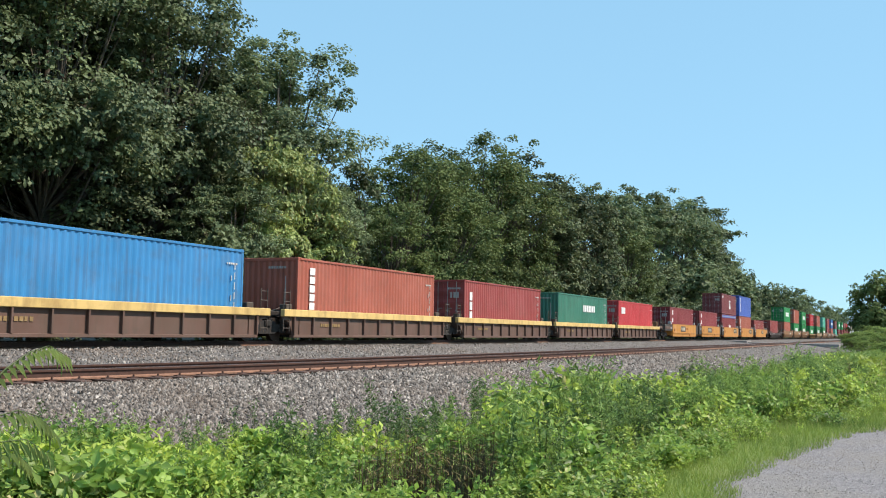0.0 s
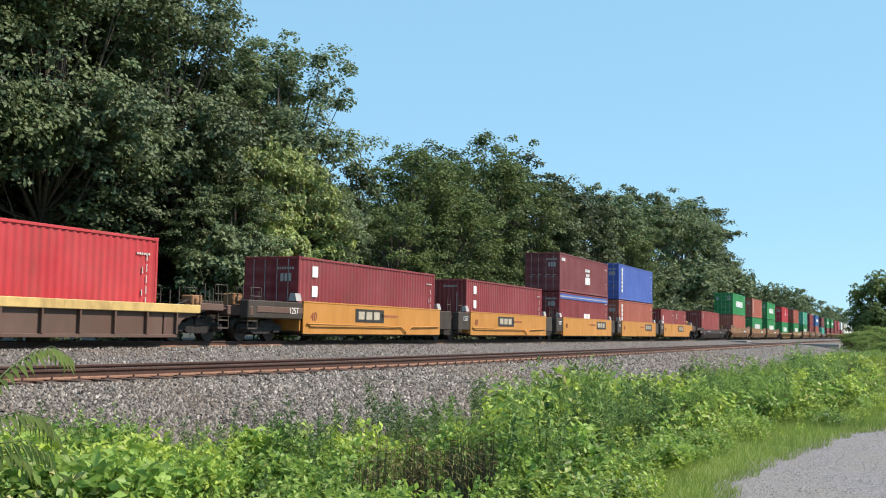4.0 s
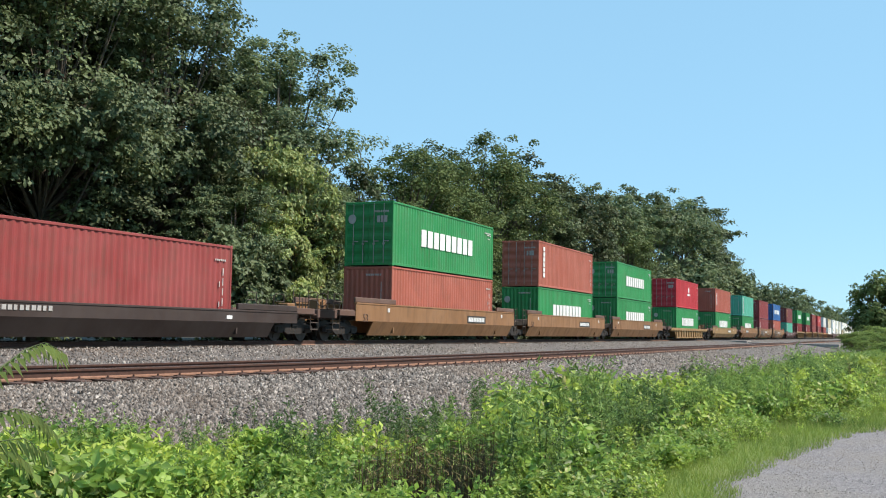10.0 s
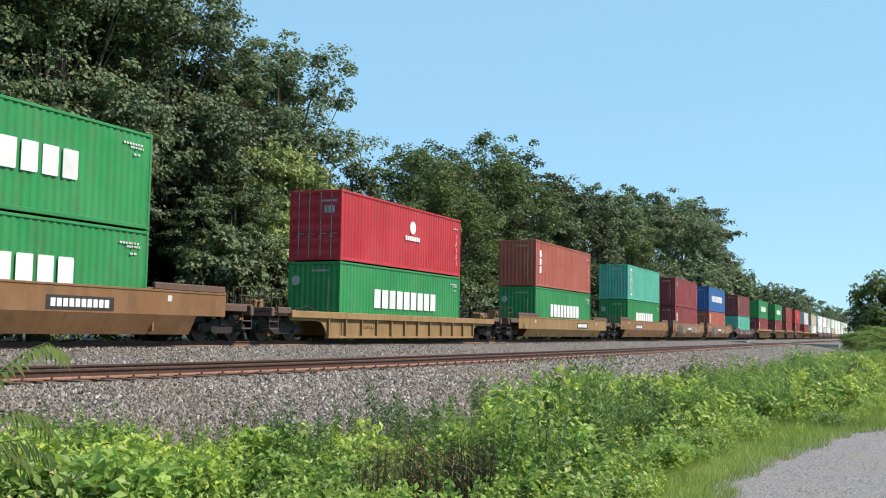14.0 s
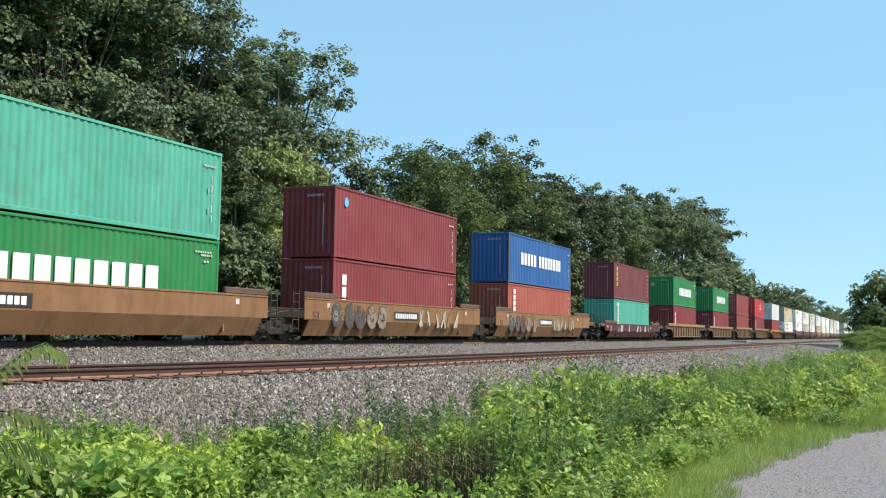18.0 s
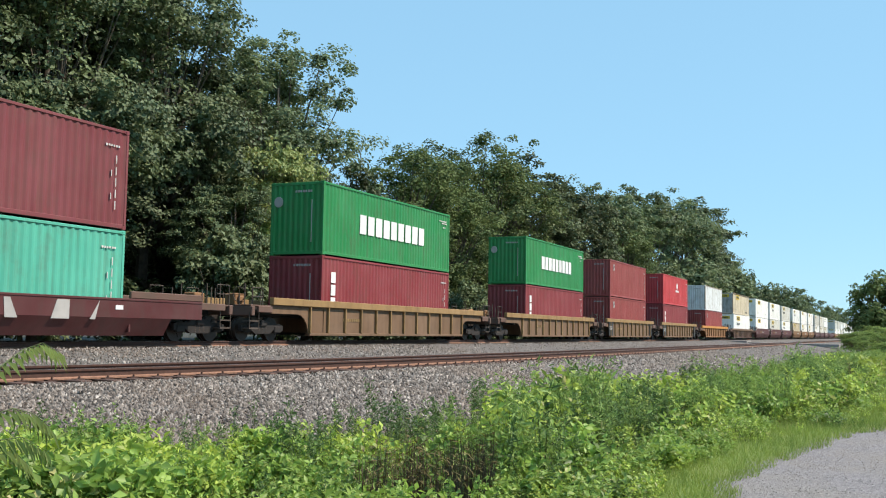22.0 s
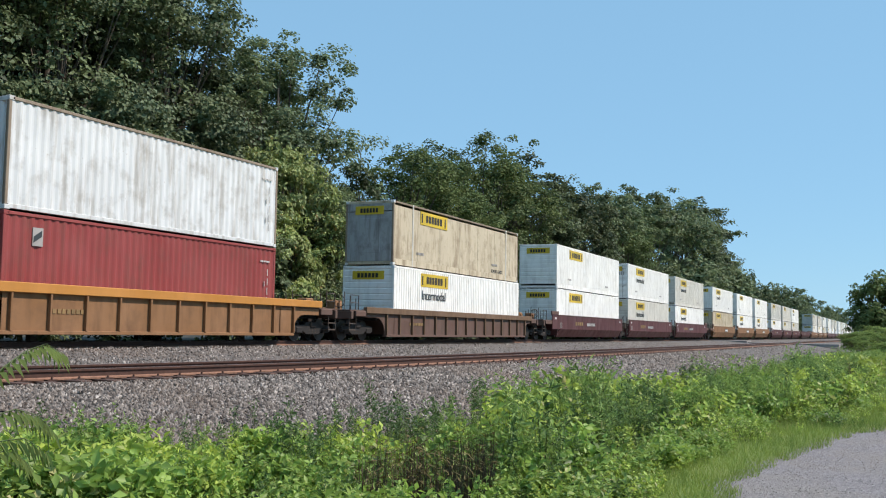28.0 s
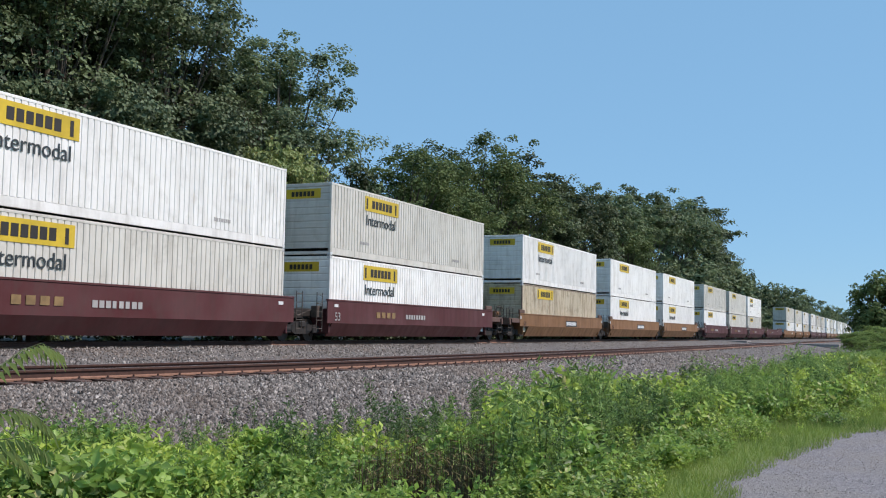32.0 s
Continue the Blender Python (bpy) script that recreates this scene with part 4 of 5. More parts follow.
        if "pale" in tags:
            if body == "charcoal":
                tagged(part("side_stencil", bars(Geo(), a + 2.2, zs - .24, 1.9, .13, 10, y=y - .012, seed=32), M["lettering_grey"], car, "small pale codes"), kind="stuff")
            elif "white_marks" not in tags:
                pieces("block_mark", glyphs(Geo(), a + 3.6, zc + .06, 1.9, .24, 4, .34, y=y - .012, seed=32), M["faded_gold"], car)
                tagged(part("side_stencil", bars(Geo(), a + 6.4, zc + .05, 2.1, .2, 8, y=y - .012, seed=32), M["lettering_grey"], car, "small pale codes"), kind="stuff")
            part("number", NUM["53"], M["lettering_grey"], car, "number 53", pose(a + .1, y - .006, zc - .1))
            part("side_patch", Geo().box(b - .6, b - .3, y - .006, y + .01, zs - .32, zs - .2).box(end_l + .5, end_l + .8, y - .006, y + .01, zs - .3, zs - .18), M["lettering"], car)
        else:
            u = a + (1.6 if "sign_a" in tags else 4.8 if "graffiti" in tags else 8.0)
            sg = part("sign", Geo().box(u, u + 2.5, y - .004, y + .02, zc - .02, zc + .36), M["sign_black"], car, "black sign with pale marks")
            tagged(part("sign_stencil", glyphs(Geo(), u + .15, zc + .06, 2.2, .22, 10, .25, y=y - .012, seed=33), M["lettering"], sg), kind="stuff")
            part("number", NUM["53"], M["dark_brown"], car, "number 53", pose(end_l + .6, y - .006, zc - .1))
            for q in (a - .9, b + .6):
                part("reflector", Geo().box(q, q + .2, y - .006, y + .01, zs - .34, zs - .16), M["lettering_pale"], car)
    else:
        tagged(part("stencil", bars(Geo(), a + 1.4, zc - .1, 1.5, .12, 9, y=y + .085), M["faded_gold"], car), kind="stuff")
        if "125" in tags:
            for u, w in ((end_l + .7, 1.25), (end_r - 1.5, .8)):
                part("end_panel", Geo().box(u, u + w, y + .04, y + .1, zb + .12, zs - .28), M["sign_black"], car, "black end panel")
            part("load_limit", NUM["125T"], M["lettering"], car, "number 125T", pose(end_l + .8, y + .03, zc - .15) @ Matrix.Diagonal((.85, 1, .9, 1)))
    if "graffiti" in tags:
        gen = random.Random(int(x0))

        def stroke(pts, w, depth):
            """A flat sprayed line along pts."""
            gm = Geo().tube([(u, y, z) for u, z in pts], w, 6)
            gm.v = [(p[0], y - depth + (p[1] - y) * .03, max(zb + .12, min(zs - .07, p[2]))) for p in gm.v]
            return gm

        def swirl(u, z, ru, rz, a0, turn):
            return [(u + ru * math.cos(a0 + turn * i / 9), z + rz * math.sin(a0 + turn * i / 9)) for i in range(10)]

        # big swollen letters, each a dark rim under a faded fill
        for j in range(5):
            u, z, rz = a - .1 + j * .96 + gen.uniform(-.08, .08), .94 + gen.uniform(-.04, .06), gen.uniform(.30, .36)
            path = swirl(u, z, gen.uniform(.26, .34), rz, gen.uniform(0, 6.28), gen.choice((-1, 1)) * gen.uniform(4.4, 6.0)) + [(u + gen.uniform(-.1, .1), z), (u + gen.uniform(-.35, .35), z - rz * gen.choice((-1, 1)))]
            part("graffiti_rim", stroke(path, .20, .003 + j * .0008), M["sign_black"], car, "dark rim of a sprayed letter")
            part("graffiti", stroke(path, .155, .008 + j * .0008), M["spray_dark"] if j < 3 else M["spray_grey"], car, "faded sprayed letter")
        # pale jagged letters past the sign
        for j in range(6):
            u, z = a + 7.7 + j * .78, .98
            path = [(u + gen.uniform(-.28, .34), z + (.36 if i % 2 else -.34) + gen.uniform(-.08, .08)) for i in range(5)]
            part("graffiti_rim", stroke(path, .15, .003 + j * .0008), M["spray_dark"], car)
            part("graffiti", stroke(path, .10, .008 + j * .0008), M["spray_pale"] if j != 4 else M["faded_gold"], car, "pale sprayed letter")
        for col, n, u0, u1 in (("lettering_grey", 6, a - .9, a + .3), ("sign_black", 5, a + .4, a + 4.0)):
            gm = Geo()
            for k in range(n):
                gm_k = stroke(swirl(gen.uniform(u0, u1), gen.uniform(.9, zs - .28), gen.uniform(.08, .2), gen.uniform(.1, .2), gen.uniform(0, 6.28), gen.uniform(2, 5)), gen.uniform(.012, .02), .02)
                gm.add(gm_k.v, gm_k.f)
            tagged(part("graffiti_scrawl", gm, M[col], car, "thin sprayed scrawls"), kind="stuff")
    if "white_marks" in tags:
        gm = Geo()
        for u, w, k in ((a + .9, 1.0, .1), (a + 3.6, .5, -.1), (a + 6.3, .7, .3), (a + 7.7, .5, -.25), (a + 9.2, .8, 0), (a + 10.6, .25, .15), (a - 2.2, .3, .2)):
            gm.prism([(u, zb + .45), (u + w * .8, zb + .45), (u + w * .8 + k, zs - .1), (u + k + .2, zs - .1)], y - .006, y + .008, "y")
        pieces("graffiti", gm, M["lettering_grey"], car)
    MOVERS.append((car, ox, TRACK_Y, MAIN_Z))
    return car


# One row a unit: start of its container, container length, joint to the next unit, car (kind, body, sill, sill height, bottom, tags), boxes from below up (paint, height, doors, marks, style)
RIB_A = ("rib", "dark_brown", "pale_yellow", 1.15, .13, "")
FLAT_A, FLAT_B, FLAT_P = ("flat", "yellow", "yellow", 1.48, .27, "a"), ("flat", "yellow", "yellow", 1.48, .27, "b"), ("flat", "yellow", "yellow", 1.48, .27, "pipe+a")
FOLD = ("fold", "brown_yellow", "brown_yellow", 1.56, .22, "")
FOLD_G = ("fold", "rust_brown", "rust_brown", 1.62, .20, "graffiti")
MAROON = ("fold", "car_maroon", "car_maroon", 1.62, .18, "pale")
RIB_E = ("rib", "ochre", "ochre", 1.12, .10, "ribs")
RIB_G = ("rib", "grime", "ochre", 1.54, .20, "ribs")
LO, HI = 2.591, 2.896
UNITS = [
    (16.6, 12.19, "art", RIB_A, [("sky_blue", LO, 0, "", "")]),
    (32.24, 12.19, "art", RIB_A, [("terracotta", LO, 0, "upright", "")]),
    (48.2, 12.19, "art", RIB_A, [("brown_red", LO, 1, "upright3", "")]),
    (64.1, 12.19, "art", RIB_A, [("dull_green", LO, 0, "word", "")]),
    (79.87, 12.19, "couple", RIB_A, [("bright_red", LO, 1, "short", "")]),
    (99.97, 12.19, "art", FLAT_P, [("wine", HI, 1, "pair", "")]),
    (116.12, 12.19, "art", FLAT_P, [("wine", HI, 0, "pair", "")]),
    (132, 12.19, "art", FLAT_B, [("wine", HI, 1, "low", ""), ("maroon", LO, 1, "blue_band", "")]),
    (147.59, 12.19, "art", FLAT_B, [("terracotta", HI, 1, "upright", ""), ("violet_blue", HI, 1, "upright", "")]),
    (163.52, 6.06, "couple", FLAT_B, [("brown_red", LO, 0, "upright3", "")]),
    (185.12, 12.19, "couple", ("fold", "charcoal", "charcoal", 1.06, .14, "pale"), [("brown_red", HI, 0, "badge", "")]),
    (209.12, 12.19, "art", FOLD, [("terracotta", HI, 0, "", ""), ("green", HI, 1, "line", "")]),
    (229.18, 12.19, "art", FOLD, [("green", HI, 0, "line", ""), ("terracotta", HI, 1, "upright", "")]),
    (248.6, 12.19, "couple", FOLD, [("green", HI, 0, "line", ""), ("green", HI, 1, "line", "")]),
    (272.21, 12.19, "couple", RIB_E, [("green", HI, 0, "line", ""), ("crimson", HI, 1, "centre", "")]),
    (296.3, 12.19, "couple", ("fold", "ochre", "ochre", 1.38, .20, ""), [("green", HI, 0, "line", ""), ("orange_red", HI, 0, "upright3", "")]),
    (319.72, 12.19, "art", ("fold", "rust_brown", "rust_brown", 1.58, .20, "sign_a"), [("green", HI, 0, "line", ""), ("teal", HI, 0, "plate", "")]),
    (339.35, 12.19, "art", FOLD_G, [("wine", HI, 0, "upright3", ""), ("wine", HI, 0, "dot", "")]),
    (359.14, 12.19, "couple", FOLD_G, [("orange_red", HI, 0, "upright", ""), ("deep_blue", HI, 0, "line2", "")]),
    (382.92, 12.19, "couple", ("fold", "car_maroon", "car_maroon", 1.24, .18, "white_marks+pale"), [("teal", HI, 0, "plate", ""), ("maroon", HI, 0, "gold", "")]),
    (406.14, 12.19, "couple", RIB_G, [("wine", HI, 0, "upright3", ""), ("green", HI, 0, "line", "")]),
    (429.81, 12.19, "couple", RIB_G, [("wine", HI, 0, "upright3", ""), ("green", HI, 0, "line", "")]),
    (449.42, 12.19, "couple", ("rib", "grime", "ochre", 1.60, .18, "125+ribs"), [("brown_red", HI, 0, "badge", ""), ("brown_red", HI, 0, "badge", "")]),
    (468.97, 12.19, "couple", ("rib", "grime", "ochre", 1.60, .18, "125+ribs"), [("wine", HI, 0, "upright3", ""), ("bright_red", HI, 0, "centre", "")]),
    (492.21, 12.19, "couple", ("rib", "rust_brown", "yellow", 1.52, .20, ""), [("brown_red", HI, 0, "badge", ""), ("grey_white", HI, 0, "", "")]),
    (513.68, 16.15, "couple", ("rib", "dark_brown", "grime", 1.40, .16, "ribs"), [("white", HI, 0, "intermodal", ""), ("tan", HI, 0, "banner", "plate")]),
    (537.13, 16.15, "art", MAROON, [("white", HI, 0, "banner", ""), ("white", HI, 0, "banner", "")]),
    (556.36, 16.15, "art", MAROON, [("dull_white", HI, 0, "intermodal", ""), ("white", HI, 1, "intermodal", "")]),
    (575.77, 16.15, "couple", MAROON, [("white", HI, 0, "intermodal", ""), ("dull_white", HI, 0, "intermodal", "")]),
    (598.16, 16.15, "art", FOLD, [("tan", HI, 0, "banner", ""), ("white", HI, 0, "intermodal", "")]),
    (618.4, 16.15, "art", FOLD, [("white", HI, 0, "intermodal", ""), ("white", HI, 0, "banner", "")]),
    (637.7, 16.15, "couple", FOLD, [("white", HI, 0, "intermodal", ""), ("white", HI, 0, "banner", "")]),
    (659.9, 16.15, "art", MAROON, [("white", HI, 0, "banner", ""), ("dull_white", HI, 0, "banner", "")]),
    (679, 16.15, "art", MAROON, [("dull_white", HI, 0, "banner", ""), ("dull_white", HI, 0, "banner", "")]),
    (697, 16.15, "couple", MAROON, [("dull_white", HI, 0, "banner", ""), ("white", HI, 0, "intermodal", "")]),
    (720, 16.15, "couple", MAROON, []),
]
# the rest of the train, far down the line
tail = random.Random(4)
xt = 754.0
for k in range(15):
    UNITS.append((xt, 16.15, "couple" if k % 3 == 2 else "art", MAROON if (k // 3) % 2 else FOLD, [(tail.choice(("white", "dull_white", "grey_white")), HI, 0, "banner", ""), (tail.choice(("white", "dull_white")), HI, 0, "banner", "")]))
    xt += 23.4 if k % 3 == 2 else 19.2


def train():
    span = []
    for u in UNITS:
        span.append((u[0], u[0] + (12.19 if u[1] < 7 else u[1])))
    for i, (x, L, joint, car, boxes) in enumerate(UNITS):
        x0, x1 = span[i]
        ml = (span[i - 1][1] + x0) / 2 if i else x0 - 1.75
        mr = (x1 + span[i + 1][0]) / 2 if i + 1 < len(UNITS) else x1 + 5
        jl = UNITS[i - 1][2] if i else "art"
        well_car(x0, x1, ml, mr, jl, joint, *car[:5], tags=car[5])
        z = {"rib": .53 if x < 95 else .43, "flat": .28, "fold": .39}[car[0]]
        if L > 13 and car[0] == "fold":
            z = .45
        if i in (10, 14, 19):
            z = .30
        for k, (col, h, doors, marks, style) in enumerate(boxes):
            container(x, z, col, L, h, bool(doors), marks, style, i * 7 + k)
            if L < 7:
                container(x + 6.13, z, col, L, h, False, "badge", style, i * 7 + 3)
            z += h + .022


train()

# ---- trees ----
def leaf_cloud(pos, nrm, length, width, gen, droop=0.0):
    """Folded diamond leaves: positions, facing directions; returns vertices and triangles."""
    n = len(pos)
    nrm = nrm / np.maximum(np.linalg.norm(nrm, axis=1), 1e-6)[:, None]
    r = gen.normal(size=(n, 3))
    r[:, 2] -= droop
    u = r - nrm * np.sum(r * nrm, 1)[:, None]
    u /= np.maximum(np.linalg.norm(u, axis=1), 1e-6)[:, None]
    w = np.cross(nrm, u)
    L = np.asarray(length).reshape(-1, 1) * gen.uniform(.7, 1.3, (n, 1))
    W = np.asarray(width).reshape(-1, 1) * gen.uniform(.7, 1.3, (n, 1)) / 2
    fold = nrm * W * .45
    v = np.stack([pos, pos + u * L * .5 + w * W - fold * -1, pos + u * L, pos + u * L * .5 - w * W + fold], 1).reshape(-1, 3)
    base = np.arange(n)[:, None] * 4
    f = np.concatenate([base + np.array([[0, 1, 2]]), base + np.array([[0, 2, 3]])], 0)
    return v, f


def unit(gen, n):
    d = gen.normal(size=(n, 3))
    return d / np.linalg.norm(d, axis=1)[:, None]


def tree_meshes(name, seed, H, R, bare, boughs, tufts, per, leaf, leafmat, size=.7, flat=.6, sky=.5):
    """One kind of tree: a tapered trunk, limbs that end in boughs, and on each bough tufts of leaves with gaps between."""
    gen = np.random.default_rng(seed)
    wood = Geo()
    lean = gen.normal(size=2) * .3
    top = Vector((lean[0], lean[1], H * .82))
    r0 = .014 * H + .04
    spine = [Vector((0, 0, -.3)), Vector((0, 0, H * .15)) + Vector((*gen.normal(size=2) * .1, 0)), Vector((lean[0] * .5, lean[1] * .5, H * .42)), top]
    wood.tube(spine, [r0 * 1.35, r0, r0 * .7, .03], 8)
    zc, hz = (H + bare) / 2, (H - bare) / 2
    ph = gen.uniform(0, 6.28, 6)
    bs = []
    while len(bs) < boughs:
        d = unit(gen, 1)[0]
        az = math.atan2(d[1], d[0])
        wob = .84 + .09 * math.sin(2 * az + ph[0]) + .08 * math.sin(3 * az + ph[1] + 2 * d[2]) + .08 * math.sin(5 * az + ph[2] + 4 * d[2])
        k = gen.uniform(.3, 1.0) ** .42 * wob
        bs.append(np.array([d[0] * R * k, d[1] * R * k, zc + math.copysign(abs(d[2]) ** .6, d[2]) * hz * k]))
    bs = np.array(bs)
    for c in bs:
        c = Vector(c)
        k = min(.95, max(.12, (c.z - H * .2) / H * .75 + .05))
        s = spine[1].lerp(spine[2], k * 2) if k < .5 else spine[2].lerp(top, (k - .5) * 2)
        q = s.lerp(c, .5) + Vector((0, 0, -.1 * (c - s).length)) + Vector(gen.normal(size=3) * .25)
        a = r0 * gen.uniform(.2, .42)
        wood.tube([s, q, c], [a, a * .6, .02], 5)
    # tufts round the end of each bough, spread along its own direction and flattened
    bi = np.repeat(np.arange(boughs), tufts)
    out = bs - np.array([0, 0, zc - hz * .4])
    out /= np.linalg.norm(out, axis=1)[:, None]
    wide = size * gen.uniform(.9, 1.9, boughs)
    off = gen.normal(size=(len(bi), 3)) * wide[bi, None] * np.array([1, 1, flat])
    cs = bs[bi] + off * .62 + out[bi] * (size * .3)
    rs = size * gen.uniform(.45, 1.15, len(bi))
    n = len(bi) * per
    idx = np.repeat(np.arange(len(bi)), per)
    d = unit(gen, n)
    d[:, 2] = np.where(d[:, 2] < -.45, -d[:, 2] * .6, d[:, 2])
    pos = cs[idx] + d * (rs[idx] * gen.uniform(.2, 1.0, n) ** .45)[:, None] * np.array([1.1, 1.1, .85])
    nrm = d * .8 + np.array([0, 0, sky]) + out[bi[idx]] * .45 + gen.normal(size=(n, 3)) * .5
    v, f = leaf_cloud(pos, nrm, np.full(n, leaf), np.full(n, leaf * .72), gen, .2)
    return wood.mesh("trunk"), joined("crown", v, f, leafmat)


KINDS = {
    "oak": tree_meshes("oak", 1, 20, 5.4, 3.0, 105, 6, 72, 0.23, M["leaf_oak"], 0.8, 0.85),
    "oak_b": tree_meshes("oak_b", 2, 20, 6.0, 5.0, 110, 6, 72, 0.23, M["leaf_oak"], 0.84, 0.85),
    "dark": tree_meshes("dark", 3, 20, 5.6, 4.0, 105, 6, 72, 0.24, M["leaf_dark"], 0.84, 0.85),
    "oak_far": tree_meshes("oak_far", 21, 20, 5.6, 2.0, 84, 6, 34, 0.4, M["leaf_oak"], 0.9, 0.8),
    "dark_far": tree_meshes("dark_far", 22, 20, 5.6, 1.5, 90, 6, 34, 0.38, M["leaf_dark"], 0.9, 0.8),
    "airy": tree_meshes("airy", 4, 16, 4.4, 2.5, 70, 6, 46, 0.23, M["leaf_airy"], 0.74, 0.65),
    "airy_b": tree_meshes("airy_b", 5, 16, 4.6, 2.0, 70, 6, 46, 0.23, M["leaf_airy"], 0.78, 0.65),
    "sapling": tree_meshes("sapling", 6, 9, 3.2, 0.8, 50, 6, 46, 0.22, M["leaf_bright"], 0.5, 0.6),
    # takes the dark leaf so that its colour carries the wood's inner shade
    "bush": tree_meshes("bush", 7, 5, 2.4, 0.1, 26, 6, 24, 0.26, M["leaf_dark"], 0.42, 0.8),
    "bush_b": tree_meshes("bush_b", 8, 5, 2.6, 0.1, 26, 6, 24, 0.27, M["leaf_oak"], 0.45, 0.8),
    "vine": tree_meshes("vine", 9, 12, 0.9, 4.5, 24, 5, 40, 0.2, M["leaf_dark"], 0.38, 0.9),
    "bush_c": tree_meshes("bush_c", 17, 5, 2.4, 0.1, 30, 7, 26, 0.2, M["leaf_bush"], 0.4, 0.9),
    "far_b": tree_meshes("far_b", 18, 18, 7.5, 0.5, 70, 6, 18, 0.75, M["leaf_airy"], 1.2, 0.8),
    "far": tree_meshes("far", 10, 18, 7.5, 0.5, 64, 6, 16, 0.85, M["leaf_oak"], 1.25, 0.8),
}
KIND_H = dict(oak=20, oak_b=20, dark=20, oak_far=20, dark_far=20, airy=16, airy_b=16, sapling=9, bush=5, bush_b=5, vine=12, bush_c=5, far_b=18, far=18)
KIND_R = dict(oak=5.4, oak_b=6.0, dark=5.6, oak_far=5.6, dark_far=5.6, airy=4.4, airy_b=4.6, sapling=3.2, bush=2.4, bush_b=2.6, vine=0.9, bush_c=2.4, far_b=7.5, far=7.5)
TREE_LABEL = dict(oak="tall broad oak with dense grey-green leaves behind the track", oak_b="tall leafy oak with a spreading crown behind the track", dark="dense dark-green tree with a thick rounded crown",
                  airy="feathery light-green locust tree with dark open limbs", airy_b="wide feathery locust tree with thin layered foliage", sapling="young yellow-green tree at the edge of the wood",
                  bush="leafy bush at the edge of the wood, its green darkened for shade", bush_b="dark-green bush under the trees", bush_c="yellow-green bush beside the gravel road", far_b="round green tree beside the distant road", vine="dead snag wrapped in dark vines", far="distant green tree in the line of woods")
tree_gen = random.Random(12)


def tree(kind, x, y, h, r, turn=None):
    z = height(x, y) if y > 0 else -.95
    label = TREE_LABEL[kind]
    kind = {"oak": "oak_far", "oak_b": "oak_far", "dark": "dark_far"}.get(kind, kind) if x > 95 else kind
    t = thing("bush" if "bush" in kind else "tree", label, "bush" if "bush" in kind else "tree", group="bushes beside the railway" if "bush" in kind else "trees beside the railway")
    sr, sh = 1.1 * r / KIND_R[kind], 1.05 * h / KIND_H[kind]
    t.matrix_basis = pose(x, y, z, 0, 0, tree_gen.uniform(0, 360) if turn is None else turn) @ Matrix.Diagonal((sr, sr, sh, 1))
    trunk, crown = KINDS[kind]
    part("trunk", trunk, M["bark"], t)
    part("crown", crown, LEAF_OF[kind], t)
    return t


LEAF_OF = {k: v[1].materials[0] for k, v in KINDS.items()}
for me in (v[1] for v in KINDS.values()):
    me.materials.clear()

# the wood along the far side: kind, x, y, height, crown radius
for row in (("oak", 50.2, 33.6, 18.2, 5.0), ("oak_b", 41.0, 35.0, 20.4, 5.6), ("oak_b", 33.5, 34.5, 19.5, 5.4), ("oak_b", 26.5, 36.0, 20.0, 5.8), ("oak", 39.0, 39.5, 22.0, 5.6),
            ("oak", 30.0, 41.0, 22.0, 6.0), ("oak", 53.5, 38.0, 17.0, 4.0), ("dark", 46.0, 38.5, 16.0, 5.0), ("dark", 37.0, 37.5, 14.0, 5.0), ("oak", 53.5, 32.5, 10.5, 2.8),
            ("sapling", 45.4, 30.2, 11.4, 2.6), ("sapling", 48.0, 29.4, 8.6, 2.2), ("sapling", 44.0, 29.0, 7.6, 1.9), ("oak", 41.2, 30.0, 8.2, 2.6), ("bush_b", 38.2, 28.4, 5.0, 1.9), ("oak_b", 49.0, 30.5, 9.0, 3.0), ("vine", 57.6, 32.0, 12.8, 0.8),
            ("airy", 66.6, 33.0, 14.8, 3.7), ("airy_b", 83.2, 34.0, 18.3, 4.8), ("airy_b", 71.0, 31.5, 12.6, 4.0), ("airy", 76.5, 34.5, 15.2, 4.2), ("airy_b", 61.5, 31.5, 10.0, 3.2), ("airy", 90.0, 33.5, 16.0, 4.4),
            ("airy", 92.0, 36.0, 17.6, 4.2), ("dark", 104.0, 35.0, 19.2, 5.6), ("dark", 112.0, 33.5, 17.6, 4.8), ("dark", 97.0, 33.0, 14.6, 4.8), ("oak_b", 124.0, 34.0, 18.4, 4.6), ("airy_b", 131.0, 32.5, 15.0, 4.4),
            ("oak", 157.0, 36.0, 22.6, 6.2), ("oak_b", 142.0, 35.0, 19.4, 5.0), ("oak", 178.0, 36.5, 22.8, 6.2), ("oak_b", 215.0, 38.5, 27.4, 8.0), ("oak", 198.0, 38.0, 24.8, 7.0), ("dark", 234.0, 38.0, 21.4, 6.0), ("oak", 246.0, 37.0, 18.5, 5.0),
            ("far", 172.0, 33.0, 14.0, 6.0), ("far", 214.0, 34.0, 15.5, 7.0), ("far", 276.0, 38.0, 17.8, 5.0), ("far", 316.0, 40.0, 17.2, 6.0), ("far", 372.0, 40.0, 18.0, 7.0), ("far", 430.0, 42.0, 21.4, 9.0), ("far", 470.0, 41.0, 20.4, 7.0),
            ("far", 560.0, 42.0, 21.0, 8.5), ("far", 790.0, 44.0, 23.4, 9.0), ("far", 690.0, 43.0, 18.0, 8.0), ("far", 980.0, 50.0, 25.0, 10.6)):
    tree(*row)
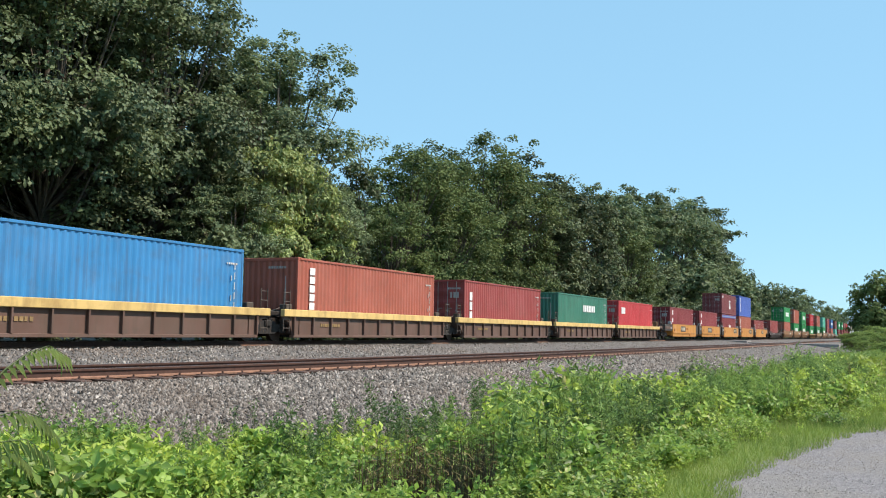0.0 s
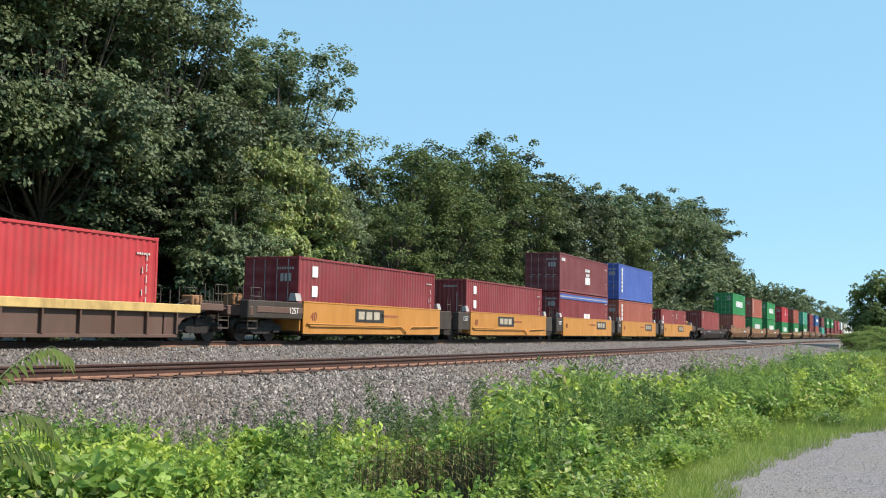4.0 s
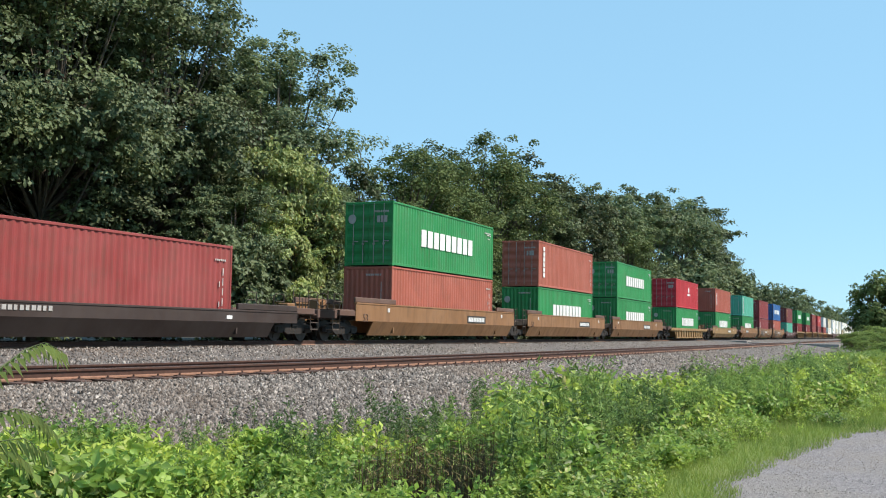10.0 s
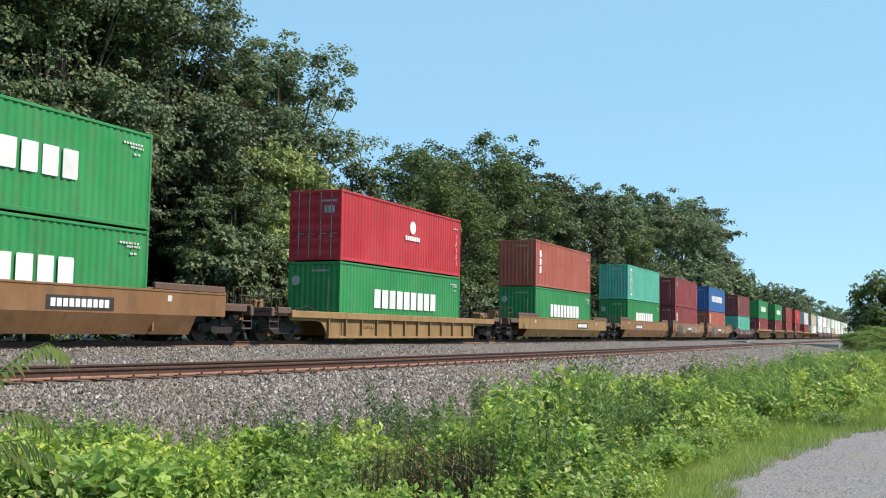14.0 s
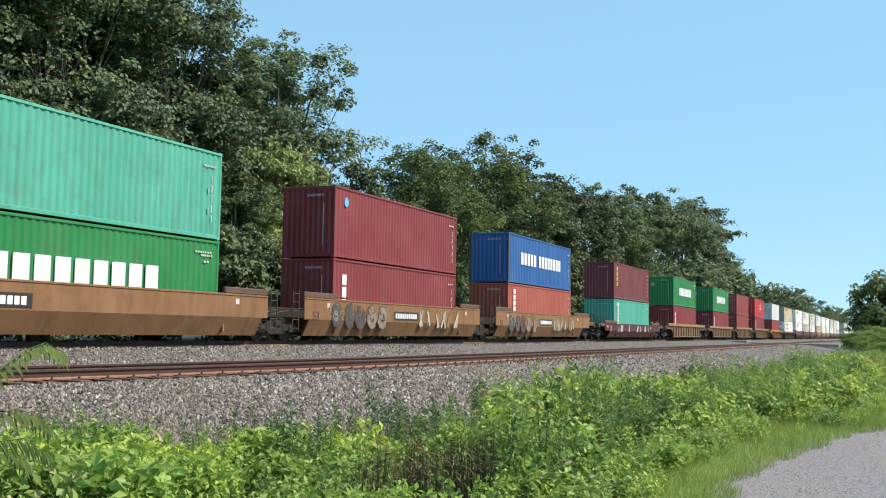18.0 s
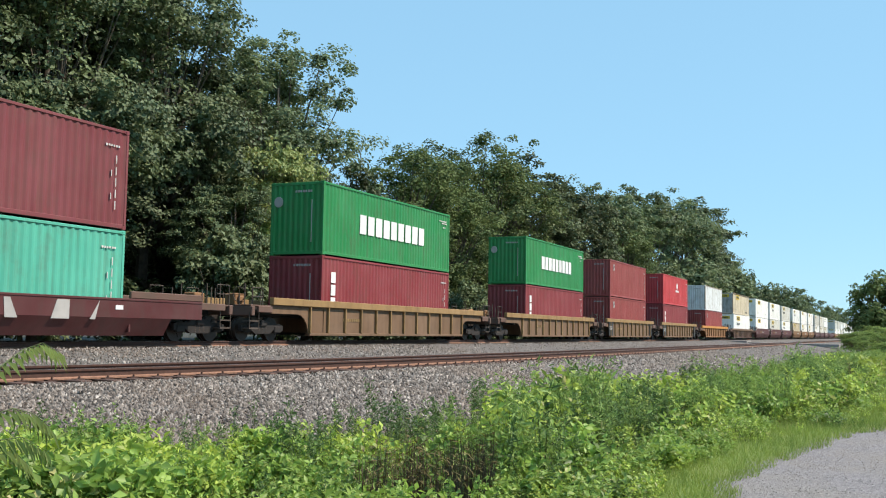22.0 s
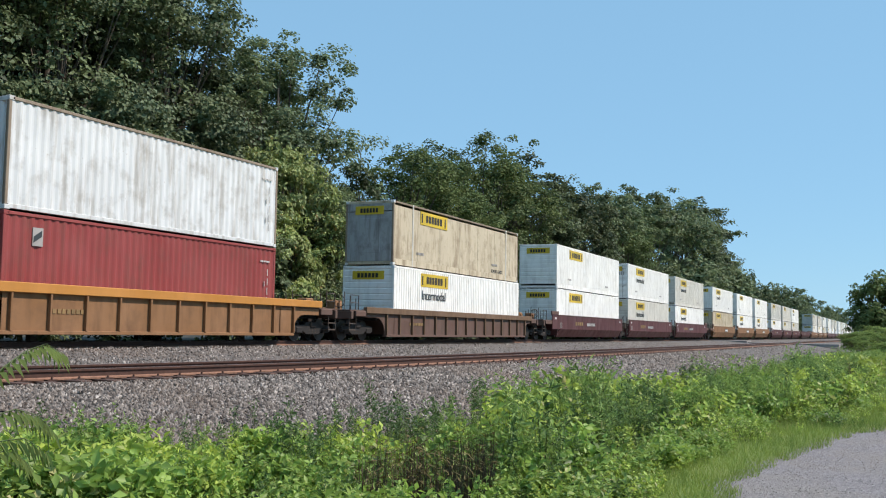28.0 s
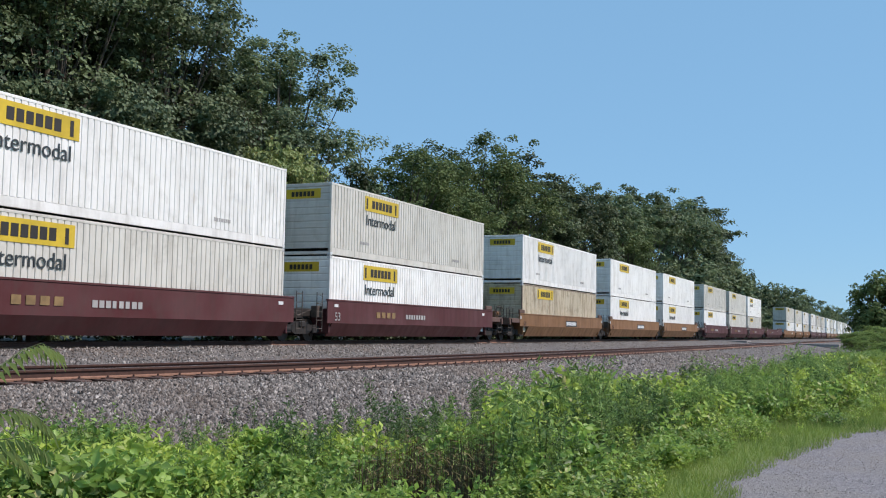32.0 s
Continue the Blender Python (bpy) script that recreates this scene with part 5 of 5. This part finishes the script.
# the back of the wood and the brush at its foot
for k in range(15):
    x = 14 + k * 20
    tree("far", x, 47 + 3 * tree_gen.random(), (12 if x < 62 or 66 < x < 90 else 14) + 2 * tree_gen.random(), 10)
for k in range(44):
    x = 12 + k * 3.3 + tree_gen.uniform(-.8, .8)
    tree("bush" if tree_gen.random() < .55 else "bush_b", x, (27.6 if x > 39.5 else 33.0) + tree_gen.uniform(-.6, 1.8), tree_gen.uniform(2.6, 5.2) * (1.15 if x > 40 else 1), tree_gen.uniform(1.6, 2.6))
for k in range(13):
    x = 163 + k * 15
    tree("bush_b", x, 28.5 + tree_gen.uniform(-.5, 2), tree_gen.uniform(4, 7), tree_gen.uniform(3.2, 5))
# trees on the camera's side of the line, far along the road
for row in (("far_b", 255, 5.2, 15.6, 5.6), ("far_b", 258, 2.0, 16.0, 5.4), ("far_b", 268, -3, 16.5, 6), ("far", 285, -10, 17, 8), ("far", 300, -18, 16, 9), ("bush_c", 118, 4.6, 1.6, 1.0), ("bush_c", 121, 3.6, 1.3, 1.0), ("bush_c", 125, 4.3, 1.7, 1.1), ("bush_c", 132, 5.0, 2.2, 1.5), ("bush_c", 137, 3.8, 1.9, 1.5), ("bush_c", 150, 4.2, 2.6, 1.8), ("bush_c", 158, 2.8, 2.4, 1.9), ("bush_c", 172, 3.0, 3.2, 2.2), ("bush_c", 190, 4.0, 3.6, 2.6), ("bush_c", 205, 2.2, 3.6, 2.8), ("bush_c", 112, 1.4, 1.2, .9), ("bush_c", 140, .8, 1.7, 1.3)):
    tree(*row)

# unseen trees past the camera, both sides of the line, added to block skylight
for k in range(7):
    tree("far", 7 - k * 13, 34 + 3 * tree_gen.random(), 19 + 2 * tree_gen.random(), 7)
for k in range(6):
    tree("far", -22 - k * 11, -16 + 5.5 * k + 2 * tree_gen.random(), 19, 8)


def snag_twig():
    t = thing("dead_branch", "bare dead twig rising from the vine-covered snag", "branch", pose(58.6, 32.4, 11.6))
    part("twig", Geo().tube([(0, 0, -.6), (.05, 0, .4), (-.15, 0, .9), (.2, 0, 1.5), (.55, 0, 2.0)], [.05, .035, .03, .02, .008], 5), M["bark"], t)


snag_twig()


def hill():
    """The ridge at the end of the valley; its haze is painted in as base colour."""
    gm = Geo()
    ys = [(-900 + 60 * k) for k in range(60)]
    v, f = [], []
    for k, y in enumerate(ys):
        h = 12 + 30 * math.exp(-((y - 190) / 260) ** 2) + 5 * math.sin(y * .011) + 2 * math.sin(y * .05)
        v += [(2600, y, -6), (2600 + h, y, h), (2900, y, -6)]
    for k in range(len(ys) - 1):
        f += [(3 * k, 3 * k + 3, 3 * k + 4, 3 * k + 1), (3 * k + 1, 3 * k + 4, 3 * k + 5, 3 * k + 2)]
    ob = new("backdrop_hill", gm.add(v, f).mesh("backdrop_hill"))
    ob.data.materials.append(M["far_hill"])
    tagged(ob, "low wooded ridge with distance haze in its blue-grey colour", "hill", kind="structure")


hill()


# ---- weeds and grass ----
def weed(seed, h, leaves, ll, lw, spread, stems=3, top=.15, curl=.5):
    """Points and directions of one weed's leaves, and its stems."""
    gen = np.random.default_rng(seed)
    p, d, st = [], [], []
    for s in range(stems):
        a = gen.uniform(0, 6.28)
        hh = h * gen.uniform(.65, 1.05)
        tip = np.array([math.cos(a) * spread * gen.uniform(.2, 1), math.sin(a) * spread * gen.uniform(.2, 1), hh])
        k = gen.uniform(top, 1.0, leaves // stems) ** .8
        p.append(tip[None] * k[:, None] * np.array([1, 1, 1]) + gen.normal(size=(len(k), 3)) * .02)
        az = gen.uniform(0, 6.28, len(k))
        d.append(np.stack([np.cos(az) * curl, np.sin(az) * curl, np.ones(len(k))], 1) + gen.normal(size=(len(k), 3)) * .45)
        st.append(tip)
    p, d = np.concatenate(p), np.concatenate(d)
    v, f = leaf_cloud(p, d, np.full(len(p), ll), np.full(len(p), lw), gen, .15)
    sv, sf = [], []
    for tip in st:
        w = .006
        n = len(sv)
        sv += [(-w, 0, 0), (w, 0, 0), tuple(tip + np.array([.002, 0, 0])), (0, w, 0)]
        sf += [(n, n + 1, n + 2), (n, n + 2, n + 3)]
    return v, f, np.array(sv, float), np.array(sf)


def scatter(name, templates, spots, material, stem_material, label):
    """One joined object of many weeds. spots: x, y, scale, turn."""
    V, F, SV, SF, n, m = [], [], [], [], 0, 0
    for k, (x, y, s, a) in enumerate(spots):
        v, f, sv, sf = templates[k % len(templates)]
        c, q = math.cos(a) * s, math.sin(a) * s
        rot = np.array([[c, q, 0], [-q, c, 0], [0, 0, s]])
        base = np.array([x, y, height(x, y)])
        V.append(v @ rot + base)
        F.append(f + n)
        n += len(v)
        SV.append(sv @ rot + base)
        SF.append(sf + m)
        m += len(sv)
    tagged(new(name, joined(name, np.concatenate(V), np.concatenate(F), material)), label, "weeds", kind="stuff")
    if stem_material:
        tagged(new(name + "_stem", joined(name + "_stem", np.concatenate(SV), np.concatenate(SF), stem_material)), "thin stems among the " + label, "weeds", kind="stuff")


def in_dry(x, y):
    """The stand of dead brown stalks among the weeds."""
    return ((x - 8.7) / .95) ** 2 + ((y - 4.05) / .6) ** 2


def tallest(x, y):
    """Weed height limit by bearing and distance, fitted to the camera's view: low on the open slope, tall in the stands
    along the line.
    """
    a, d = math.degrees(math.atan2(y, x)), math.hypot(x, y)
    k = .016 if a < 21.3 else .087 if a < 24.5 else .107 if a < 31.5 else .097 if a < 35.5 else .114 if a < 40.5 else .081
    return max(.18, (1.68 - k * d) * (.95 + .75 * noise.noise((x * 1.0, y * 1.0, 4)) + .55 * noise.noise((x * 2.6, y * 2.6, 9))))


def spots(seed, n, x0, x1, ylow, yhigh, smin, smax, power=1.0, even=False, tall=.6):
    gen = random.Random(seed)
    out = []
    while len(out) < n:
        x = x0 + (x1 - x0) * gen.random() ** power
        a, b = ylow(x), yhigh(x)
        y = a + (b - a) * gen.random()
        lush = noise.noise((x * .55 + seed * 7.3, y * .9, seed * 3.1)) + .5 * noise.noise((x * 1.7, y * 1.7, seed))
        if math.hypot(x, y) < 7.3 or lush < gen.uniform(-.08, .34) and not even or in_dry(x, y) < gen.uniform(.0, 1.0):
            continue
        s = gen.uniform(smin, smax) * (.68 + .9 * max(-.35, min(.7, lush)))
        # capped by the height limit fitted to the camera's view
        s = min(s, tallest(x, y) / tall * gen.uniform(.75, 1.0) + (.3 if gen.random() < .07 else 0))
        if s < .22:
            n -= 1
            continue
        out.append((x, y, s, gen.uniform(0, 6.28)))
    return out


def toe(x):
    return ballast_edge(x)[1]


def verge(x):
    """y where the tall weeds give way to the short grass."""
    return road_edge(x) + 1.0 + max(0.0, min(.4, (x - 12) * .2)) + max(0, (x - 20)) * .004


def vegetation():
    broad = [weed(20 + k, .55, 66, .100, .054, .28, 6, .1, 1.3) for k in range(7)]
    lime = [weed(30 + k, .6, 56, .105, .052, .24, 5, .1, 1.2) for k in range(7)]
    tall = [weed(40 + k, 1.0, 98, .10, .022, .17, 5, .06, 1.6) for k in range(7)]
    dry = [weed(50 + k, .75, 14, .07, .016, .12, 7, .3, 1.0) for k in range(4)]
    tiny = [weed(60 + k, .28, 30, .07, .035, .14, 3, .2) for k in range(4)]
    far_lime = [weed(70 + k, .6, 32, .16, .08, .26, 4, .1, 1.2) for k in range(4)]
    far_tall = [weed(80 + k, .95, 48, .16, .03, .2, 5, .08, 1.7) for k in range(4)]
    stalk = [weed(110 + k, 1.0, 120, .085, .02, .09, 3, .1, 1.9) for k in range(6)]
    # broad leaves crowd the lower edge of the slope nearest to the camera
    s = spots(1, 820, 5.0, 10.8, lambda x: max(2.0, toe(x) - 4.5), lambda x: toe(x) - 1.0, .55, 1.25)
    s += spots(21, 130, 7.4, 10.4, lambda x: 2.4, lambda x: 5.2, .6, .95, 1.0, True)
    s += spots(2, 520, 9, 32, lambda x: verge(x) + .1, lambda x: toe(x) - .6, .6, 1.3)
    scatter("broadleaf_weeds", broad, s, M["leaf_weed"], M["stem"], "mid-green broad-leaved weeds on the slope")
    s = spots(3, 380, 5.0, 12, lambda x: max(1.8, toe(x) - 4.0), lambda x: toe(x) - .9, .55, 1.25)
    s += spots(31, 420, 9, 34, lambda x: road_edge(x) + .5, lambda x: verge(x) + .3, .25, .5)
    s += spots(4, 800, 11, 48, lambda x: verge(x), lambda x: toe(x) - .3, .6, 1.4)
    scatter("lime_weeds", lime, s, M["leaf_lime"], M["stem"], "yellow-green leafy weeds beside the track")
    s = spots(5, 3000, 40, 160, lambda x: verge(x), lambda x: toe(x) - .1, .7, 1.4)
    scatter("lime_weeds_far", far_lime, s, M["leaf_lime"], None, "yellow-green leafy weeds along the line")
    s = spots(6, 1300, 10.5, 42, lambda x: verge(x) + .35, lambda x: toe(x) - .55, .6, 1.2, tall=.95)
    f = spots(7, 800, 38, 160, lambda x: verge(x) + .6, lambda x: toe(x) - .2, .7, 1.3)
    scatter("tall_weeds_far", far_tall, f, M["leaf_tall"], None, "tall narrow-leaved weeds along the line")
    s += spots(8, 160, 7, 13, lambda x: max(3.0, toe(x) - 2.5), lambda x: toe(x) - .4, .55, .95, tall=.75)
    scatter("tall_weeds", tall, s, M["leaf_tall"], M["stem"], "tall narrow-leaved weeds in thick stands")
    # single upright stalks that stand out of the rest
    gs = random.Random(77)
    s = []
    for x0, x1, n, lo, hi in ((7.5, 12.5, 170, .45, .85), (12.0, 30.0, 420, .6, 1.15)):
        for _ in range(n):
            x = gs.uniform(x0, x1)
            y = gs.uniform(max(2.6, verge(x) + .4), toe(x) - .2)
            s.append((x, y, gs.uniform(lo, hi) * (.75 + .6 * max(-.4, noise.noise((x * .9, y * .9, 21)))), gs.uniform(0, 6.28)))
    scatter("stalk_weeds", stalk, s, M["leaf_stalk"], M["stem"], "upright dark-green leafy stalks above the weeds")
    g2 = random.Random(91)
    s = [(8.7 + .95 * q * math.cos(a), 4.05 + .6 * q * math.sin(a), g2.uniform(.75, 1.15), a) for q, a in ((g2.random() ** .5, g2.uniform(0, 6.28)) for _ in range(60))] + spots(10, 160, 10, 60, lambda x: verge(x) + .5, lambda x: toe(x), .7, 1.2)
    scatter("dry_weeds", dry, s, M["leaf_dry"], M["dry_stem"], "brown dry weed stalks among the green")
    s = spots(11, 500, 6, 30, lambda x: toe(x) - .2, lambda x: toe(x) + .7, .5, 1.2) + spots(13, 700, 5, 12, lambda x: road_edge(x) + .7, lambda x: 5.5, .7, 1.3) + spots(12, 1700, 8, 50, lambda x: road_edge(x) + (.6 if x < 20 else .2), lambda x: verge(x) + .6, .5, 1.1)
    scatter("low_weeds", tiny, s, M["leaf_weed"], None, "low weeds at the edge of the ballast and grass")
    # grass
    gen = np.random.default_rng(15)
    P = []
    for x0, x1, n in ((6, 14, 14000), (14, 30, 26000), (30, 90, 24000)):
        x = gen.uniform(x0, x1, n)
        lo = np.array([road_edge(q) - .25 for q in x])
        hi = np.array([verge(q) + 1.0 for q in x])
        y = lo + (hi - lo) * gen.random(n)
        P.append(np.stack([x, y, np.array([height(a, b) for a, b in zip(x, y)])], 1))
    # the far side of the grass, beyond the gravel
    x = gen.uniform(20, 90, 14000)
    P.append(np.stack([x, gen.uniform(-5, 1.5, 14000), np.full(14000, -.96)], 1))
    P = np.concatenate(P)
    n = len(P)
    far = np.clip(P[:, 0] / 25, .7, 2.2)
    hgt = gen.uniform(.07, .2, n) * np.clip(far, .8, 1.3)
    az = gen.uniform(0, 6.28, n)
    w = np.stack([np.cos(az), np.sin(az), np.zeros(n)], 1) * (.006 * far)[:, None]
    tip = np.stack([gen.normal(size=n) * .05, gen.normal(size=n) * .05, hgt], 1)
    v = np.stack([P - w, P + w, P + tip], 1).reshape(-1, 3)
    f = np.arange(3 * n).reshape(-1, 3)
    tagged(new("grass", joined("grass", v, f, M["blade"])), "short sunlit grass along the gravel road", "grass", kind="stuff")


vegetation()


FRONDS = []


def frond_plant():
    """The sapling whose feathered leaf leans into the view beside the camera."""
    gen = random.Random(3)
    base = Vector((5.1, 6.0, height(5.1, 6.0) + .10))
    plant = thing("sapling", "young sapling with long drooping feathered leaves", "sapling", Matrix.Translation(base))
    part("stem", Geo().tube([(0, 0, -.1), (.02, .02, .5), (.0, .0, .98)], [.018, .014, .008], 6), M["stem"], plant)
    for path in (((0, 0, .92), (.18, -.05, 1.09), (.37, -.05, 1.25), (.58, -.05, 1.37), (.77, -.05, 1.42), (.96, -.05, 1.34)),
                 ((0, 0, .78), (.2, -.1, .90), (.42, -.14, .95), (.6, -.16, .90), (.75, -.18, .78)), ((0, 0, .6), (.15, -.2, .74), (.34, -.32, .76), (.5, -.42, .64)),
                 ((0, 0, .9), (-.2, .1, 1.1), (-.45, .15, 1.15), (-.7, .2, 1.0)), ((0, 0, .5), (.2, -.05, .62), (.45, -.1, .66), (.62, -.1, .52))):
        pts = [Vector(p) for p in path]
        n = len(pts) - 1
        fr = part("frond", Geo().tube(pts, [.008 - .0065 * k / n for k in range(n + 1)], 5), M["stem"], plant)
        for j in range(4 * n - 1):
            q = (j + 1.2) / (4 * n) * n
            seg = min(n - 1, int(q))
            p = pts[seg].lerp(pts[seg + 1], q - seg)
            along = (pts[seg + 1] - pts[seg]).normalized()
            side = along.cross(Vector((0, 0, 1))).normalized()
            for s2 in (-1, 1):
                k = gen.uniform(.8, 1.15)
                tip = p + (side * s2 * .07 + along * .07 + Vector((0, 0, -.14))) * k
                m = p.lerp(tip, .4) + Vector((0, 0, .022)) + side * s2 * .015
                wv = along * .02
                part("leaflet", Geo().add([p, m + wv, tip, m - wv], [(0, 1, 2), (0, 2, 3)]), M["leaf_frond"], fr)
    FRONDS.append((plant, base))


frond_plant()


def sway():
    """A light wind rocks the sapling."""
    for ob, base in FRONDS:
        rows = []
        for k in range(65):
            t = k * .5
            a, b = 1.2 * math.sin(t * 1.9) + .8 * math.sin(t * 3.1 + 1), 1.0 * math.sin(t * 1.5 + 2)
            rows.append((t, Matrix.Translation(base) @ pose(0, 0, 0, a, b, 0)))
        walk(ob, rows)


def motions():
    """The whole train rolls towards -x at an even speed; wheels turn while they are near the camera."""
    for ob, x, y, z in MOVERS:
        walk(ob, [(0.0, pose(x, y, z)), (SECONDS, pose(x - SPEED * SECONDS, y, z))])
    turn = math.degrees(SPEED / 0.42)
    for ob, u, x in SPINNERS:
        t0, t1 = max(0.0, (x - 75.0) / SPEED), min(SECONDS, (x - 8.0) / SPEED)
        if t1 <= 0 or t0 >= SECONDS:
            continue
        rows = [] if t0 == 0 else [(0.0, pose(u, 0, .42))]
        n = int((t1 - t0) * FPS)
        rows += [(t0 + k / FPS, pose(u, 0, .42, 0, -turn * k / FPS, 0)) for k in range(n + 1)]
        if rows[-1][0] < SECONDS - 0.05:
            rows.append((SECONDS, rows[-1][1]))
        walk(ob, rows)
    sway()


motions()
